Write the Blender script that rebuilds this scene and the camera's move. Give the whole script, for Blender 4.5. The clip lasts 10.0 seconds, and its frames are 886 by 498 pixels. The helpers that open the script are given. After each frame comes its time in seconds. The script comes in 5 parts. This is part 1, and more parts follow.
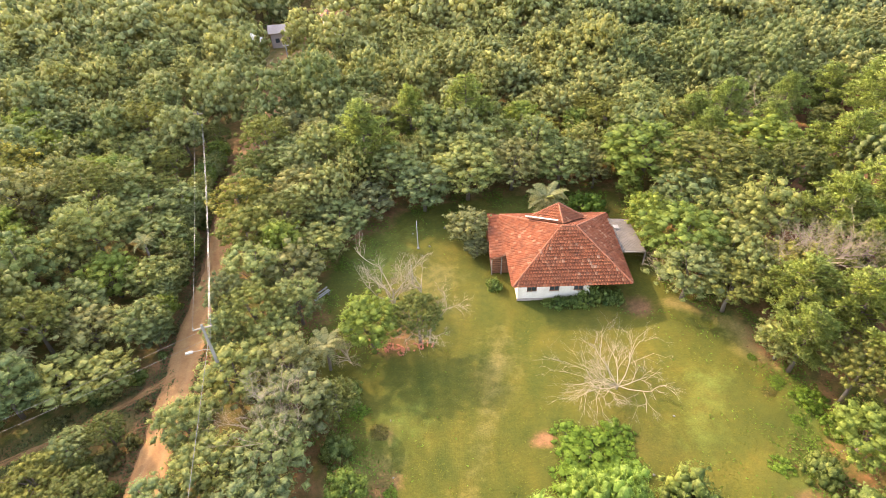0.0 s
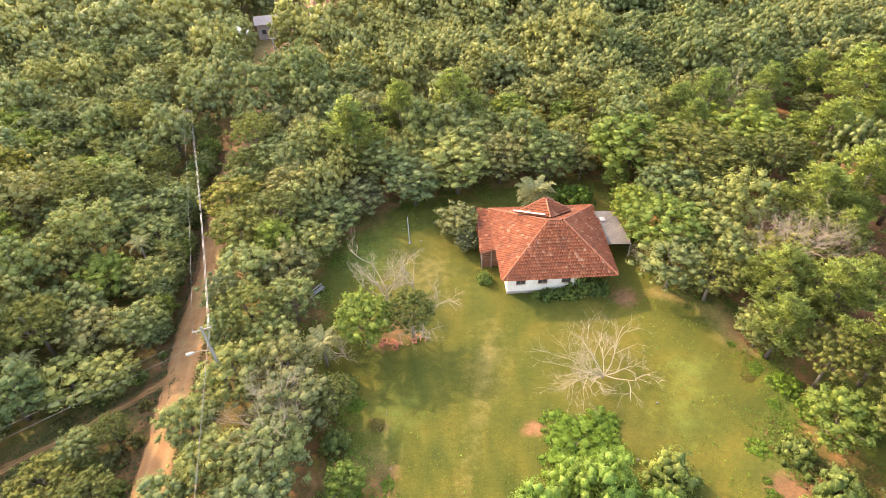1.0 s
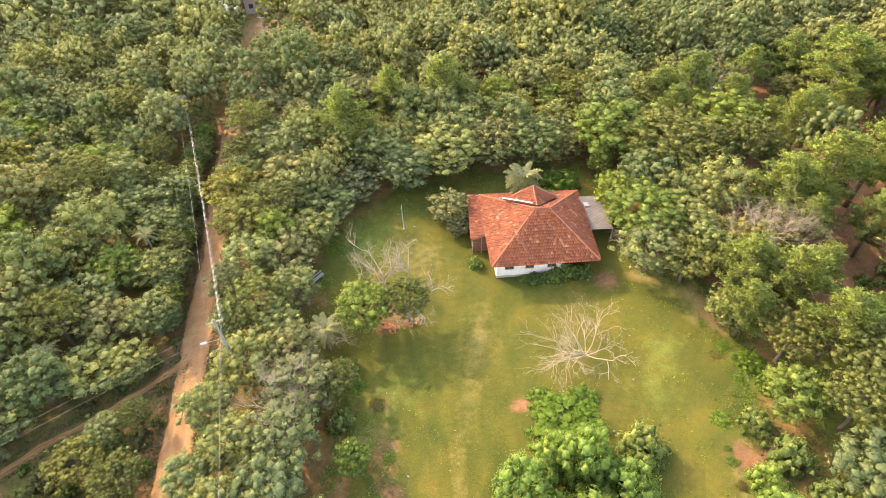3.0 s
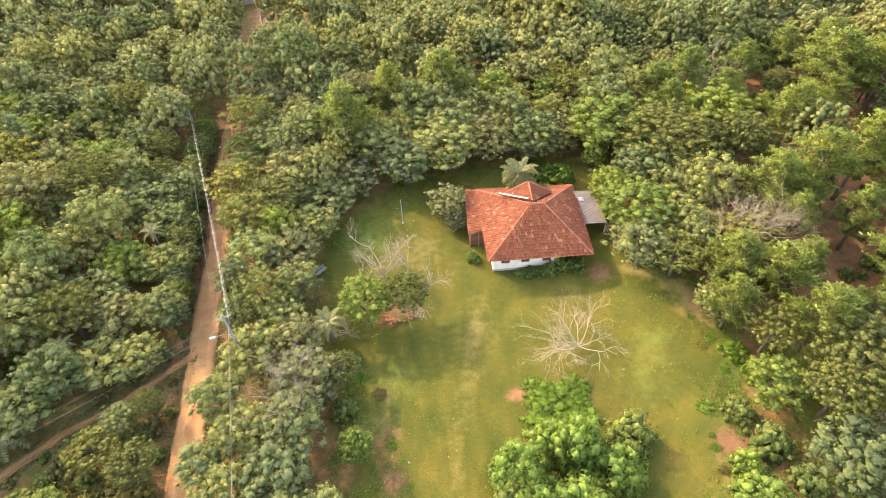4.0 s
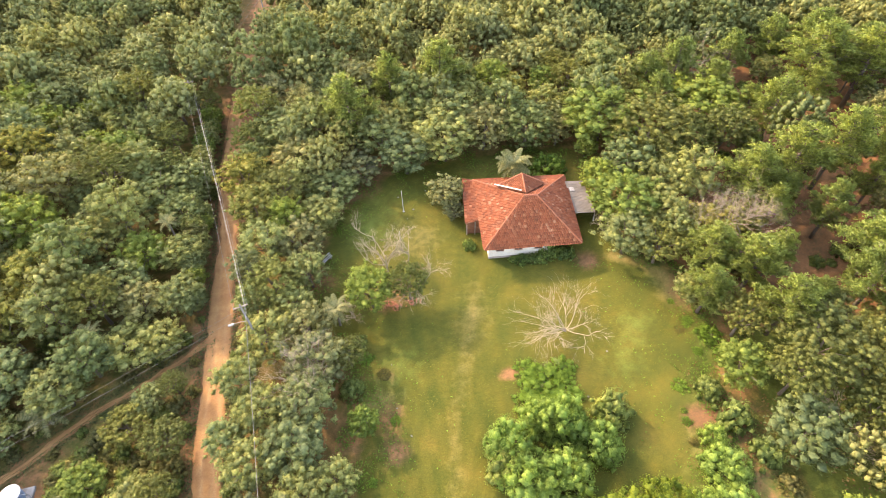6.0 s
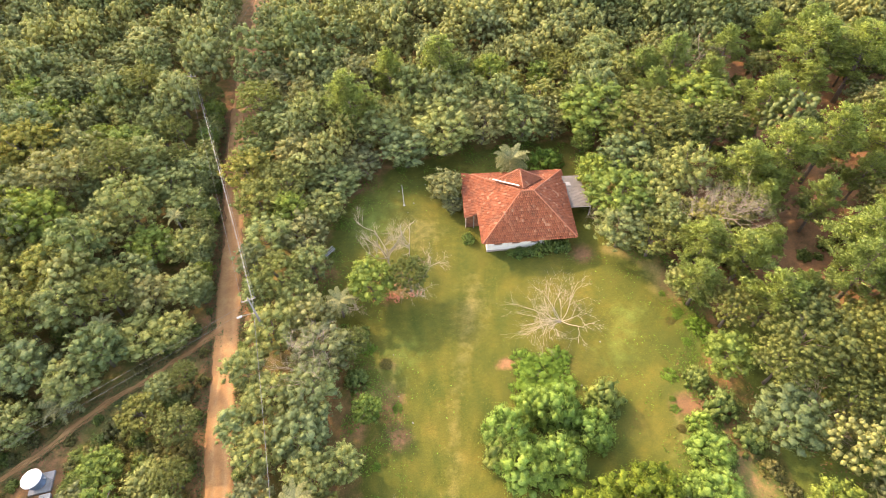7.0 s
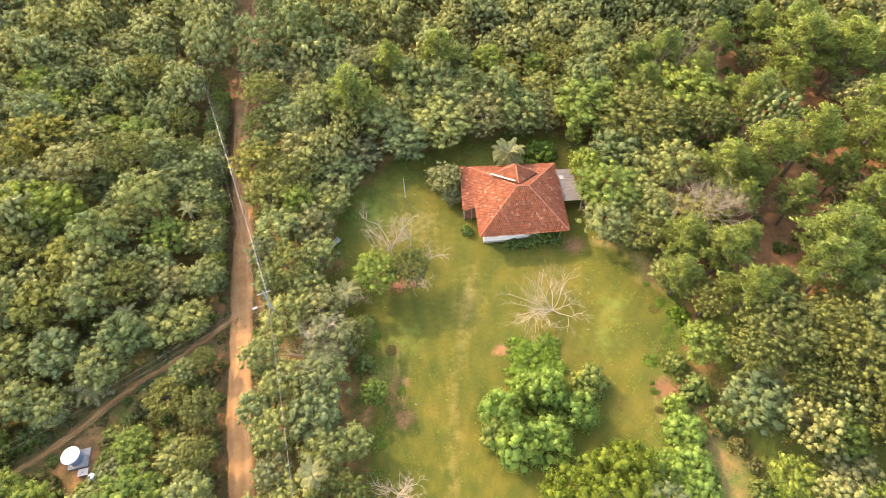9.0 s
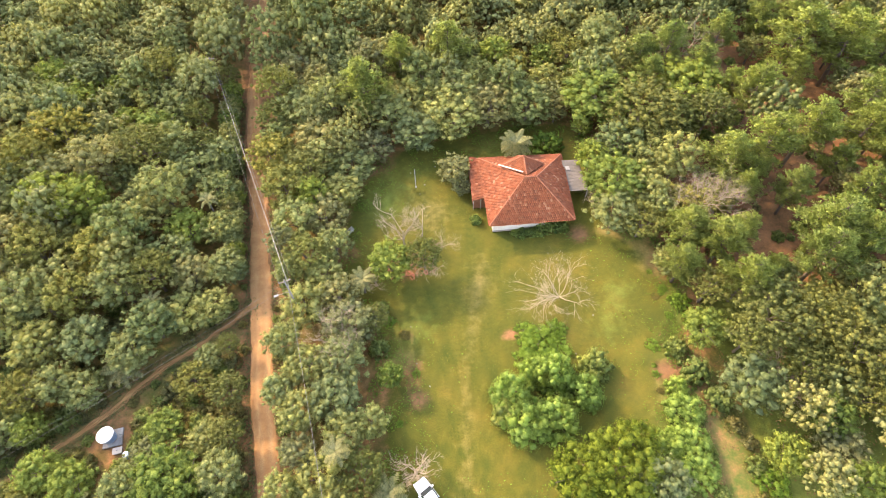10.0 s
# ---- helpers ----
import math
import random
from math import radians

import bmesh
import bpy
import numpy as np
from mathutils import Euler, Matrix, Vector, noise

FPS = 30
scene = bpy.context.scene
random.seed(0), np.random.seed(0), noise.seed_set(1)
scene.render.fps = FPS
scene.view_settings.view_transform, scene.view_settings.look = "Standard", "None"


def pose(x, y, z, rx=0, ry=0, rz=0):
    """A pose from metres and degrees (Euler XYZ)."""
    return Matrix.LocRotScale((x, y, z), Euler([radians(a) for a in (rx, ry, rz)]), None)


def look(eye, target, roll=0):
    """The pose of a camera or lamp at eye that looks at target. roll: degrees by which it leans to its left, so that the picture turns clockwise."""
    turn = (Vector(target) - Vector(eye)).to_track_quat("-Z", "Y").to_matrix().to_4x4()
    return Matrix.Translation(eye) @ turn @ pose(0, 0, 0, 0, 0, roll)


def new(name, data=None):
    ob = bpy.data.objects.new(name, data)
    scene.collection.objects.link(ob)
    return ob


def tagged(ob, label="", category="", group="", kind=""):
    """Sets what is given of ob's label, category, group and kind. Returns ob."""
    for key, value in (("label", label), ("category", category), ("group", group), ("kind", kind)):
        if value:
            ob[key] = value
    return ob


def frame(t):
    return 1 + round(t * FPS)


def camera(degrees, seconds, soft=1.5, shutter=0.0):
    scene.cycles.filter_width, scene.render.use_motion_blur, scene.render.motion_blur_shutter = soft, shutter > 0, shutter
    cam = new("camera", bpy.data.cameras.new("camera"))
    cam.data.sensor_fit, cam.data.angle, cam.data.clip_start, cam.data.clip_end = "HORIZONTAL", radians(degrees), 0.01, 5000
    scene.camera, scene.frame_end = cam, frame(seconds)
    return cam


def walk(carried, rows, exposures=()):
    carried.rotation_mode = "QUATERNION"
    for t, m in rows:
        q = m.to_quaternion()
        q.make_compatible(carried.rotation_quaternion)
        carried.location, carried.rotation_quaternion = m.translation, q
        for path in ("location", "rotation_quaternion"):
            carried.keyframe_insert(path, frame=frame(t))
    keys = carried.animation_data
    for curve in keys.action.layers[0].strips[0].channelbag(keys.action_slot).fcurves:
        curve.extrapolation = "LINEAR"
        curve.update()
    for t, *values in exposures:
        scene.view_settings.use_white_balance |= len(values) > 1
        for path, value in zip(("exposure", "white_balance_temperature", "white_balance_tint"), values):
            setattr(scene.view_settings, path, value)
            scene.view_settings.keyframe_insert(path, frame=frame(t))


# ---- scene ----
cam = camera(80.1, 10.0, soft=0.5)
PATH = [
    (0, (-0.425, 1.771, 39.734), (-0.407, 3.354, 38.513), -2.0),
    (0.5, (-0.366, 1.59, 40.645), (-0.333, 3.156, 39.4), -2.2),
    (1, (-0.218, 1.419, 41.612), (-0.174, 2.964, 40.343), -2.5),
    (1.5, (-0.344, 1.255, 42.724), (-0.287, 2.776, 41.426), -2.4),
    (2, (-0.463, 1.11, 43.753), (-0.392, 2.607, 42.428), -2.4),
    (2.5, (-0.449, 0.932, 44.867), (-0.377, 2.405, 43.516), -2.4),
    (4, (-0.325, 0.127, 48.281), (-0.254, 1.535, 46.863), -2.6),
    (4.5, (-0.315, -0.226, 49.453), (-0.242, 1.163, 48.016), -2.6),
    (5, (-0.188, -0.519, 50.578), (-0.12, 0.851, 49.122), -2.7),
    (5.5, (-0.241, -0.733, 51.901), (-0.173, 0.612, 50.422), -2.7),
    (7, (-0.406, -1.586, 55.467), (-0.338, -0.306, 53.932), -2.6),
    (7.5, (-0.257, -1.843, 56.679), (-0.194, -0.584, 55.126), -2.8),
    (8, (-0.43, -1.773, 58.08), (-0.362, -0.54, 56.507), -2.5),
    (8.5, (-0.521, -1.657, 59.496), (-0.451, -0.449, 57.904), -2.3),
    (9, (-0.872, -1.6, 61.031), (-0.797, -0.42, 59.418), -2.0),
    (9.5, (-1.523, -1.884, 62.412), (-1.447, -0.73, 60.78), -2.0),
    (10, (-2.528, -2.486, 63.787), (-2.456, -1.356, 62.138), -2.1),
]
walk(cam, [(t, look(eye, target, roll)) for t, eye, target, roll in PATH], [(0, 3.71, 8100, 20), (10, 3.71, 8100, 20)])

# ---- light ----
SUN = Vector((-1.18, 1.12, 1.0)).normalized()
world = bpy.data.worlds.new("sky")
scene.world = world
world.use_nodes = True
wn = world.node_tree.nodes
sky = wn.new("ShaderNodeTexSky")
sky.sky_type, sky.sun_disc = "NISHITA", False
sky.sun_elevation, sky.sun_rotation = math.asin(SUN.z), math.atan2(SUN.x, SUN.y) % (2 * math.pi)
sky.air_density, sky.dust_density, sky.ozone_density = 1.0, 1.2, 0.4
world.node_tree.links.new(sky.outputs[0], wn["Background"].inputs[0])
wn["Background"].inputs[1].default_value = 0.15
lamp = new("sun", bpy.data.lights.new("sun", "SUN"))
lamp.data.energy, lamp.data.angle, lamp.data.color = 0.88, radians(0.6), (1.0, 0.87, 0.68)
lamp.matrix_world = look(SUN * 200, (0, 0, 0))


# ---- helpers of this place ----
def smooth(a, b, x):
    s = np.clip((x - a) / (b - a), 0, 1)
    return s * s * (3 - 2 * s)


def terrain(x, y):
    """Height of the ground: level but for a low bank that rises to the east of the house."""
    return 0.65 * smooth(18.5, 25, np.asarray(x, float)) + 0 * np.asarray(y, float)


def ground_z(x, y):
    return float(terrain(x, y))


class Build:
    """Collects the vertices and faces of one mesh."""

    def __init__(self):
        self.v, self.f = [], []

    def add(self, verts, faces, m=None):
        n = len(self.v)
        self.v += [tuple(m @ Vector(p)) if m else tuple(p) for p in verts]
        self.f += [tuple(n + i for i in f) for f in faces]
        return self

    def box(self, x0, y0, z0, x1, y1, z1, m=None, bevel=0.0):
        """A box; with bevel its upright and top edges are chamfered."""
        if bevel <= 0:
            v = [(x, y, z) for z in (z0, z1) for x, y in ((x0, y0), (x1, y0), (x1, y1), (x0, y1))]
            return self.add(v, [(3, 2, 1, 0), (4, 5, 6, 7), (0, 1, 5, 4), (1, 2, 6, 5), (2, 3, 7, 6), (3, 0, 4, 7)], m)
        b = bevel
        ring = lambda e, z: [(x0 + e + b, y0 + e, z), (x1 - e - b, y0 + e, z), (x1 - e, y0 + e + b, z), (x1 - e, y1 - e - b, z),
                             (x1 - e - b, y1 - e, z), (x0 + e + b, y1 - e, z), (x0 + e, y1 - e - b, z), (x0 + e, y0 + e + b, z)]
        return self.rings([ring(0, z0), ring(0, z1 - b), ring(b, z1)], m, caps=True)

    def rings(self, rings, m=None, caps=True):
        n = len(rings[0])
        v = [p for r in rings for p in r]
        f = [(k * n + i, k * n + (i + 1) % n, (k + 1) * n + (i + 1) % n, (k + 1) * n + i) for k in range(len(rings) - 1) for i in range(n)]
        if caps:
            f += [tuple(reversed(range(n))), tuple((len(rings) - 1) * n + i for i in range(n))]
        return self.add(v, f, m)

    def tube(self, points, radii, sides=6, m=None):
        points = [Vector(p) for p in points]
        rings = []
        for i, p in enumerate(points):
            way = (points[min(i + 1, len(points) - 1)] - points[max(i - 1, 0)]).normalized()
            side = way.cross(Vector((0.3, 0.2, 1)) if abs(way.z) < 0.9 else Vector((1, 0, 0))).normalized()
            up = side.cross(way)
            r = radii[i] if isinstance(radii, (list, tuple)) else radii
            rings.append([p + r * (math.cos(a) * side + math.sin(a) * up) for a in (2 * math.pi * k / sides for k in range(sides))])
        return self.rings(rings, m)

    def lathe(self, profile, sides=24, m=None):
        return self.rings([[(r * math.cos(2 * math.pi * k / sides), r * math.sin(2 * math.pi * k / sides), z) for k in range(sides)] for r, z in profile], m)

    def mesh(self, name, material=None, soft=False):
        me = bpy.data.meshes.new(name)
        me.from_pydata(self.v, [], self.f)
        if material:
            me.materials.append(material)
        if soft:
            me.shade_smooth()
        me.update()
        return me


def arrays_mesh(name, verts, quads, material, tint=None, facing=None):
    """A mesh from arrays of vertices and of faces that all have as many corners."""
    me = bpy.data.meshes.new(name)
    me.vertices.add(len(verts))
    me.vertices.foreach_set("co", np.asarray(verts, np.float32).ravel())
    me.loops.add(quads.size)
    me.loops.foreach_set("vertex_index", np.asarray(quads, np.int32).ravel())
    me.polygons.add(len(quads))
    me.polygons.foreach_set("loop_start", np.arange(0, quads.size, quads.shape[1], dtype=np.int32))
    if tint is not None:
        me.attributes.new("tint", "FLOAT", "POINT").data.foreach_set("value", np.asarray(tint, np.float32))
    me.materials.append(material)
    me.update(calc_edges=True)
    if facing is not None:
        me.shade_smooth()
        me.normals_split_custom_set_from_vertices(facing)
    return me


def part(name, made, material, parent, label="", soft=False):
    """Links a Build or a mesh as one part under a thing or a part."""
    me = made.mesh(name, material, soft) if isinstance(made, Build) else made
    ob = new(name, me)
    ob.parent = parent
    return tagged(ob, label)


def thing(name, m, label, category, group="", kind=""):
    ob = new(name)
    ob.empty_display_size = 0.3
    ob.matrix_basis = m
    return tagged(ob, label, category, group, kind)


# ---- materials ----
def nodes_of(name):
    mat = bpy.data.materials.new(name)
    mat.use_nodes = True
    return mat, mat.node_tree.nodes, mat.node_tree.links, mat.node_tree.nodes["Principled BSDF"]


def noise_node(n, l, scale, detail=4.0, rough=0.6, coords="Object"):
    tc, tex = n.new("ShaderNodeTexCoord"), n.new("ShaderNodeTexNoise")
    tex.inputs["Scale"].default_value, tex.inputs["Detail"].default_value, tex.inputs["Roughness"].default_value = scale, detail, rough
    l.new(tc.outputs[coords], tex.inputs["Vector"])
    return tex.outputs["Fac"]


def ramp(n, l, fac, stops):
    node = n.new("ShaderNodeValToRGB")
    while len(node.color_ramp.elements) < len(stops):
        node.color_ramp.elements.new(0.5)
    for e, (pos, col) in zip(node.color_ramp.elements, stops):
        e.position, e.color = pos, (*col, 1)
    l.new(fac, node.inputs[0])
    return node.outputs[0]


def mix(n, l, fac, a, b, mode="MIX"):
    node = n.new("ShaderNodeMix")
    node.data_type, node.blend_type = "RGBA", mode
    for socket, value in ((node.inputs[0], fac), (node.inputs[6], a), (node.inputs[7], b)):
        if isinstance(value, bpy.types.NodeSocket):
            l.new(value, socket)
        elif isinstance(value, tuple):
            socket.default_value = (*value, 1)
        else:
            socket.default_value = value
    return node.outputs[2]


def bump(n, l, height, strength, distance, bsdf):
    node = n.new("ShaderNodeBump")
    node.inputs["Strength"].default_value, node.inputs["Distance"].default_value = strength, distance
    l.new(height, node.inputs["Height"])
    l.new(node.outputs[0], bsdf.inputs["Normal"])


def surface(name, a, b, scale=3.0, rough=0.7, metal=0.0, fine=30.0, relief=0.3, dirt=None):
    """A plain material: two tones mixed by noise at two scales, a fine relief, and stains if a dirt colour is given."""
    mat, n, l, p = nodes_of(name)
    big, small = noise_node(n, l, scale), noise_node(n, l, fine, 3)
    col = mix(n, l, big, a, b)
    col = mix(n, l, 0.35, col, ramp(n, l, small, [(0.3, (0.25, 0.25, 0.25)), (0.7, (0.75, 0.75, 0.75))]), "OVERLAY")
    if dirt:
        col = mix(n, l, ramp(n, l, noise_node(n, l, scale * 0.6, 6), [(0.5, (0, 0, 0)), (0.7, (0.8, 0.8, 0.8))]), col, dirt)
    l.new(col, p.inputs["Base Color"])
    p.inputs["Roughness"].default_value, p.inputs["Metallic"].default_value = rough, metal
    p.inputs["Specular IOR Level"].default_value = 0.5 if rough < 0.6 else 0.15
    bump(n, l, small, relief, 0.02, p)
    return mat


def leaf_material(name, dark, light, per_tree="object", spread=0.35, through_light=0.46, cast=(0.95, 0.91, 0.82)):
    """Leaves: a tone for each spray, a tint for each tree, some light let through."""
    mat, n, l, p = nodes_of(name)
    geo = n.new("ShaderNodeNewGeometry")
    col = mix(n, l, geo.outputs["Random Per Island"], dark, light)
    if per_tree == "object":
        info = n.new("ShaderNodeObjectInfo")
        tree = info.outputs["Random"]
    at = n.new("ShaderNodeAttribute")
    at.attribute_name = "tint"
    if per_tree != "object":
        tree = at.outputs["Fac"]
    tone = ramp(n, l, tree, [(0.0, (0.62, 0.72, 0.62)), (0.3, (0.86, 0.9, 0.9)), (0.55, (1.05, 1.0, 0.8)), (0.8, (1.2, 1.1, 0.8)), (1.0, (1.12, 1.16, 1.05))])
    col = mix(n, l, spread * 2, col, tone, "MULTIPLY")
    if per_tree == "object":
        col = mix(n, l, 0.8, col, ramp(n, l, at.outputs["Fac"], [(0.0, (0.74, 0.80, 0.86)), (0.5, (1.0, 1.0, 1.0)), (1.0, (1.14, 1.12, 0.92))]), "MULTIPLY")
    patch = ramp(n, l, noise_node(n, l, 0.55, 3), [(0.35, (0.76, 0.8, 0.84)), (0.65, (1.14, 1.1, 0.9))])
    col = mix(n, l, 0.7, col, patch, "MULTIPLY")
    col = mix(n, l, 1.0, col, cast, "MULTIPLY")
    twigs = noise_node(n, l, 5.5, 5, 0.8)
    col = mix(n, l, 0.9, col, ramp(n, l, twigs, [(0.36, (0.62, 0.64, 0.66)), (0.5, (0.97, 0.97, 0.97)), (0.64, (1.24, 1.22, 1.12))]), "MULTIPLY")
    l.new(col, p.inputs["Base Color"])
    bump(n, l, twigs, 0.5, 0.2, p)
    p.inputs["Roughness"].default_value, p.inputs["Specular IOR Level"].default_value = 0.75, 0.06
    back, add = n.new("ShaderNodeBsdfTranslucent"), n.new("ShaderNodeMixShader")
    l.new(mix(n, l, 1.0, col, (1.08, 1.12, 0.72), "MULTIPLY"), back.inputs["Color"])
    add.inputs[0].default_value = through_light
    l.new(p.outputs[0], add.inputs[1])
    l.new(back.outputs[0], add.inputs[2])
    l.new(add.outputs[0], n["Material Output"].inputs["Surface"])
    return mat


LEAF = {
    "mid": leaf_material("leaf_mid", (0.145, 0.174, 0.078), (0.255, 0.274, 0.124)),
    "dark": leaf_material("leaf_dark", (0.122, 0.152, 0.078), (0.214, 0.244, 0.122)),
    "olive": leaf_material("leaf_olive", (0.108, 0.120, 0.044), (0.168, 0.180, 0.066)),
    "grey": leaf_material("leaf_grey", (0.130, 0.140, 0.076), (0.232, 0.234, 0.126)),
    "gold": leaf_material("leaf_gold", (0.100, 0.112, 0.032), (0.280, 0.268, 0.092)),
    "gold2": leaf_material("leaf_yellow_green", (0.055, 0.080, 0.010), (0.165, 0.200, 0.030), spread=0.1, cast=(1.0, 1.0, 1.0)),
    "fresh": leaf_material("leaf_fresh", (0.105, 0.150, 0.042), (0.212, 0.268, 0.074)),
    "pale": leaf_material("leaf_pale", (0.130, 0.155, 0.066), (0.270, 0.290, 0.140)),
    "vine": leaf_material("leaf_vine", (0.100, 0.158, 0.032), (0.240, 0.325, 0.082), spread=0.15, cast=(1.0, 1.0, 1.0)),
    "vine2": leaf_material("leaf_vine_dull", (0.071, 0.104, 0.030), (0.213, 0.255, 0.095), spread=0.2),
    "scrub": leaf_material("leaf_scrub", (0.077, 0.082, 0.034), (0.207, 0.192, 0.093)),
    "weed": leaf_material("leaf_weed", (0.061, 0.112, 0.015), (0.157, 0.235, 0.041), spread=0.15, cast=(1.0, 1.0, 1.0)),
    "hedge": leaf_material("leaf_hedge", (0.065, 0.110, 0.020), (0.140, 0.205, 0.040), spread=0.1, cast=(1.0, 1.0, 1.0)),
    "plant": leaf_material("leaf_border_plant", (0.071, 0.117, 0.041), (0.246, 0.315, 0.105)),
    "pine": leaf_material("needles", (0.176, 0.228, 0.070), (0.350, 0.420, 0.140), spread=0.2, through_light=0.42),
    "dry": leaf_material("leaf_dry_weed", (0.080, 0.074, 0.022), (0.190, 0.160, 0.062), spread=0.15),
    "palm": leaf_material("palm_leaf", (0.170, 0.170, 0.075), (0.340, 0.315, 0.170), spread=0.1),
    "woods": leaf_material("leaf_woods", (0.160, 0.176, 0.082), (0.265, 0.276, 0.136), "tint", 0.4),
    # Paler and bluer than the nearer woods: distance haze put into leaf colour.
    "far": leaf_material("leaf_far_hazed", (0.175, 0.188, 0.094), (0.310, 0.320, 0.168), "tint", 0.45),
}
BARK = surface("bark", (0.075, 0.056, 0.041), (0.150, 0.120, 0.090), 4, 0.9, fine=40, relief=0.6)
PALE_BARK = surface("bare_wood", (0.165, 0.125, 0.075), (0.250, 0.198, 0.128), 3, 0.8, fine=40, relief=0.4, dirt=(0.188, 0.158, 0.105))
TWIG = surface("dry_twigs", (0.170, 0.128, 0.080), (0.255, 0.200, 0.134), 3, 0.85)


def tile_material():
    mat, n, l, p = nodes_of("terracotta")
    geo = n.new("ShaderNodeNewGeometry")
    col = ramp(n, l, geo.outputs["Random Per Island"], [(0.0, (0.092, 0.026, 0.012)), (0.3, (0.120, 0.034, 0.015)), (0.8, (0.142, 0.043, 0.019)), (0.93, (0.165, 0.062, 0.030)), (1.0, (0.20, 0.105, 0.062))])
    moss = ramp(n, l, noise_node(n, l, 0.8, 7, 0.75), [(0.46, (0, 0, 0)), (0.72, (0.8, 0.8, 0.8))])
    col = mix(n, l, moss, col, (0.072, 0.030, 0.017))
    speck = ramp(n, l, noise_node(n, l, 8, 4, 0.75), [(0.52, (0, 0, 0)), (0.72, (0.5, 0.5, 0.5))])
    col = mix(n, l, speck, col, (0.20, 0.095, 0.045))
    dark = ramp(n, l, noise_node(n, l, 2.2, 6, 0.75), [(0.30, (0.74, 0.72, 0.72)), (0.6, (1.08, 1.08, 1.08))])
    col = mix(n, l, 0.8, col, dark, "MULTIPLY")
    l.new(col, p.inputs["Base Color"])
    p.inputs["Roughness"].default_value, p.inputs["Specular IOR Level"].default_value = 0.9, 0.1
    bump(n, l, noise_node(n, l, 40), 0.3, 0.01, p)
    return mat


TILE = tile_material()
RIDGE = surface("ridge_tile", (0.150, 0.046, 0.022), (0.200, 0.074, 0.038), 4, 0.8, dirt=(0.170, 0.082, 0.048))
MORTAR = surface("mortar", (0.24, 0.20, 0.155), (0.35, 0.30, 0.24), 5, 0.9)
LIME = surface("limewash", (0.47, 0.40, 0.31), (0.54, 0.46, 0.37), 0.8, 0.85, fine=15, relief=0.15, dirt=(0.40, 0.33, 0.26))
PLINTH = surface("plinth_stain", (0.204, 0.150, 0.116), (0.286, 0.224, 0.184), 2, 0.9)
WOOD = surface("brown_wood", (0.116, 0.048, 0.024), (0.190, 0.082, 0.041), 3, 0.7, fine=25)
GREY_WOOD = surface("weathered_wood", (0.136, 0.109, 0.082), (0.231, 0.197, 0.156), 3, 0.85)
BRICK = surface("red_brick", (0.204, 0.068, 0.041), (0.286, 0.116, 0.068), 5, 0.9, dirt=(0.136, 0.061, 0.041))
FIBRE = surface("fibre_cement", (0.078, 0.066, 0.053), (0.120, 0.104, 0.086), 1.2, 0.9, dirt=(0.136, 0.116, 0.095))
CONCRETE = surface("concrete", (0.17, 0.155, 0.135), (0.25, 0.235, 0.21), 2, 0.9, dirt=(0.12, 0.10, 0.085))
POLE = surface("pole_concrete", (0.105, 0.096, 0.082), (0.150, 0.138, 0.118), 3, 0.9)
ZINC = surface("galvanised_steel", (0.340, 0.340, 0.340), (0.442, 0.442, 0.435), 6, 0.45, 0.8)
CABLE = surface("bare_cable", (0.16, 0.145, 0.125), (0.23, 0.21, 0.185), 6, 0.5, 0.2)
DARK_CABLE = surface("dark_cable", (0.109, 0.095, 0.082), (0.177, 0.163, 0.143), 6, 0.6)
TANK_BLUE = surface("blue_fibreglass", (0.136, 0.211, 0.313), (0.184, 0.258, 0.354), 2, 0.45)
TANK_LID = surface("pale_fibreglass", (0.36, 0.37, 0.37), (0.45, 0.46, 0.46), 2, 0.4)
PAINT = surface("white_car_paint", (0.78, 0.78, 0.78), (0.82, 0.82, 0.82), 1, 0.25, relief=0.0)
RUBBER = surface("rubber", (0.02, 0.02, 0.02), (0.04, 0.04, 0.04), 8, 0.8)
TRIM_BLACK = surface("black_plastic", (0.03, 0.03, 0.03), (0.05, 0.05, 0.05), 8, 0.5)


def glass_material():
    mat, n, l, p = nodes_of("dark_glass")
    p.inputs["Base Color"].default_value = (0.03, 0.035, 0.035, 1)
    p.inputs["Roughness"].default_value = 0.08
    p.inputs["Specular IOR Level"].default_value = 0.8
    return mat


GLASS = glass_material()


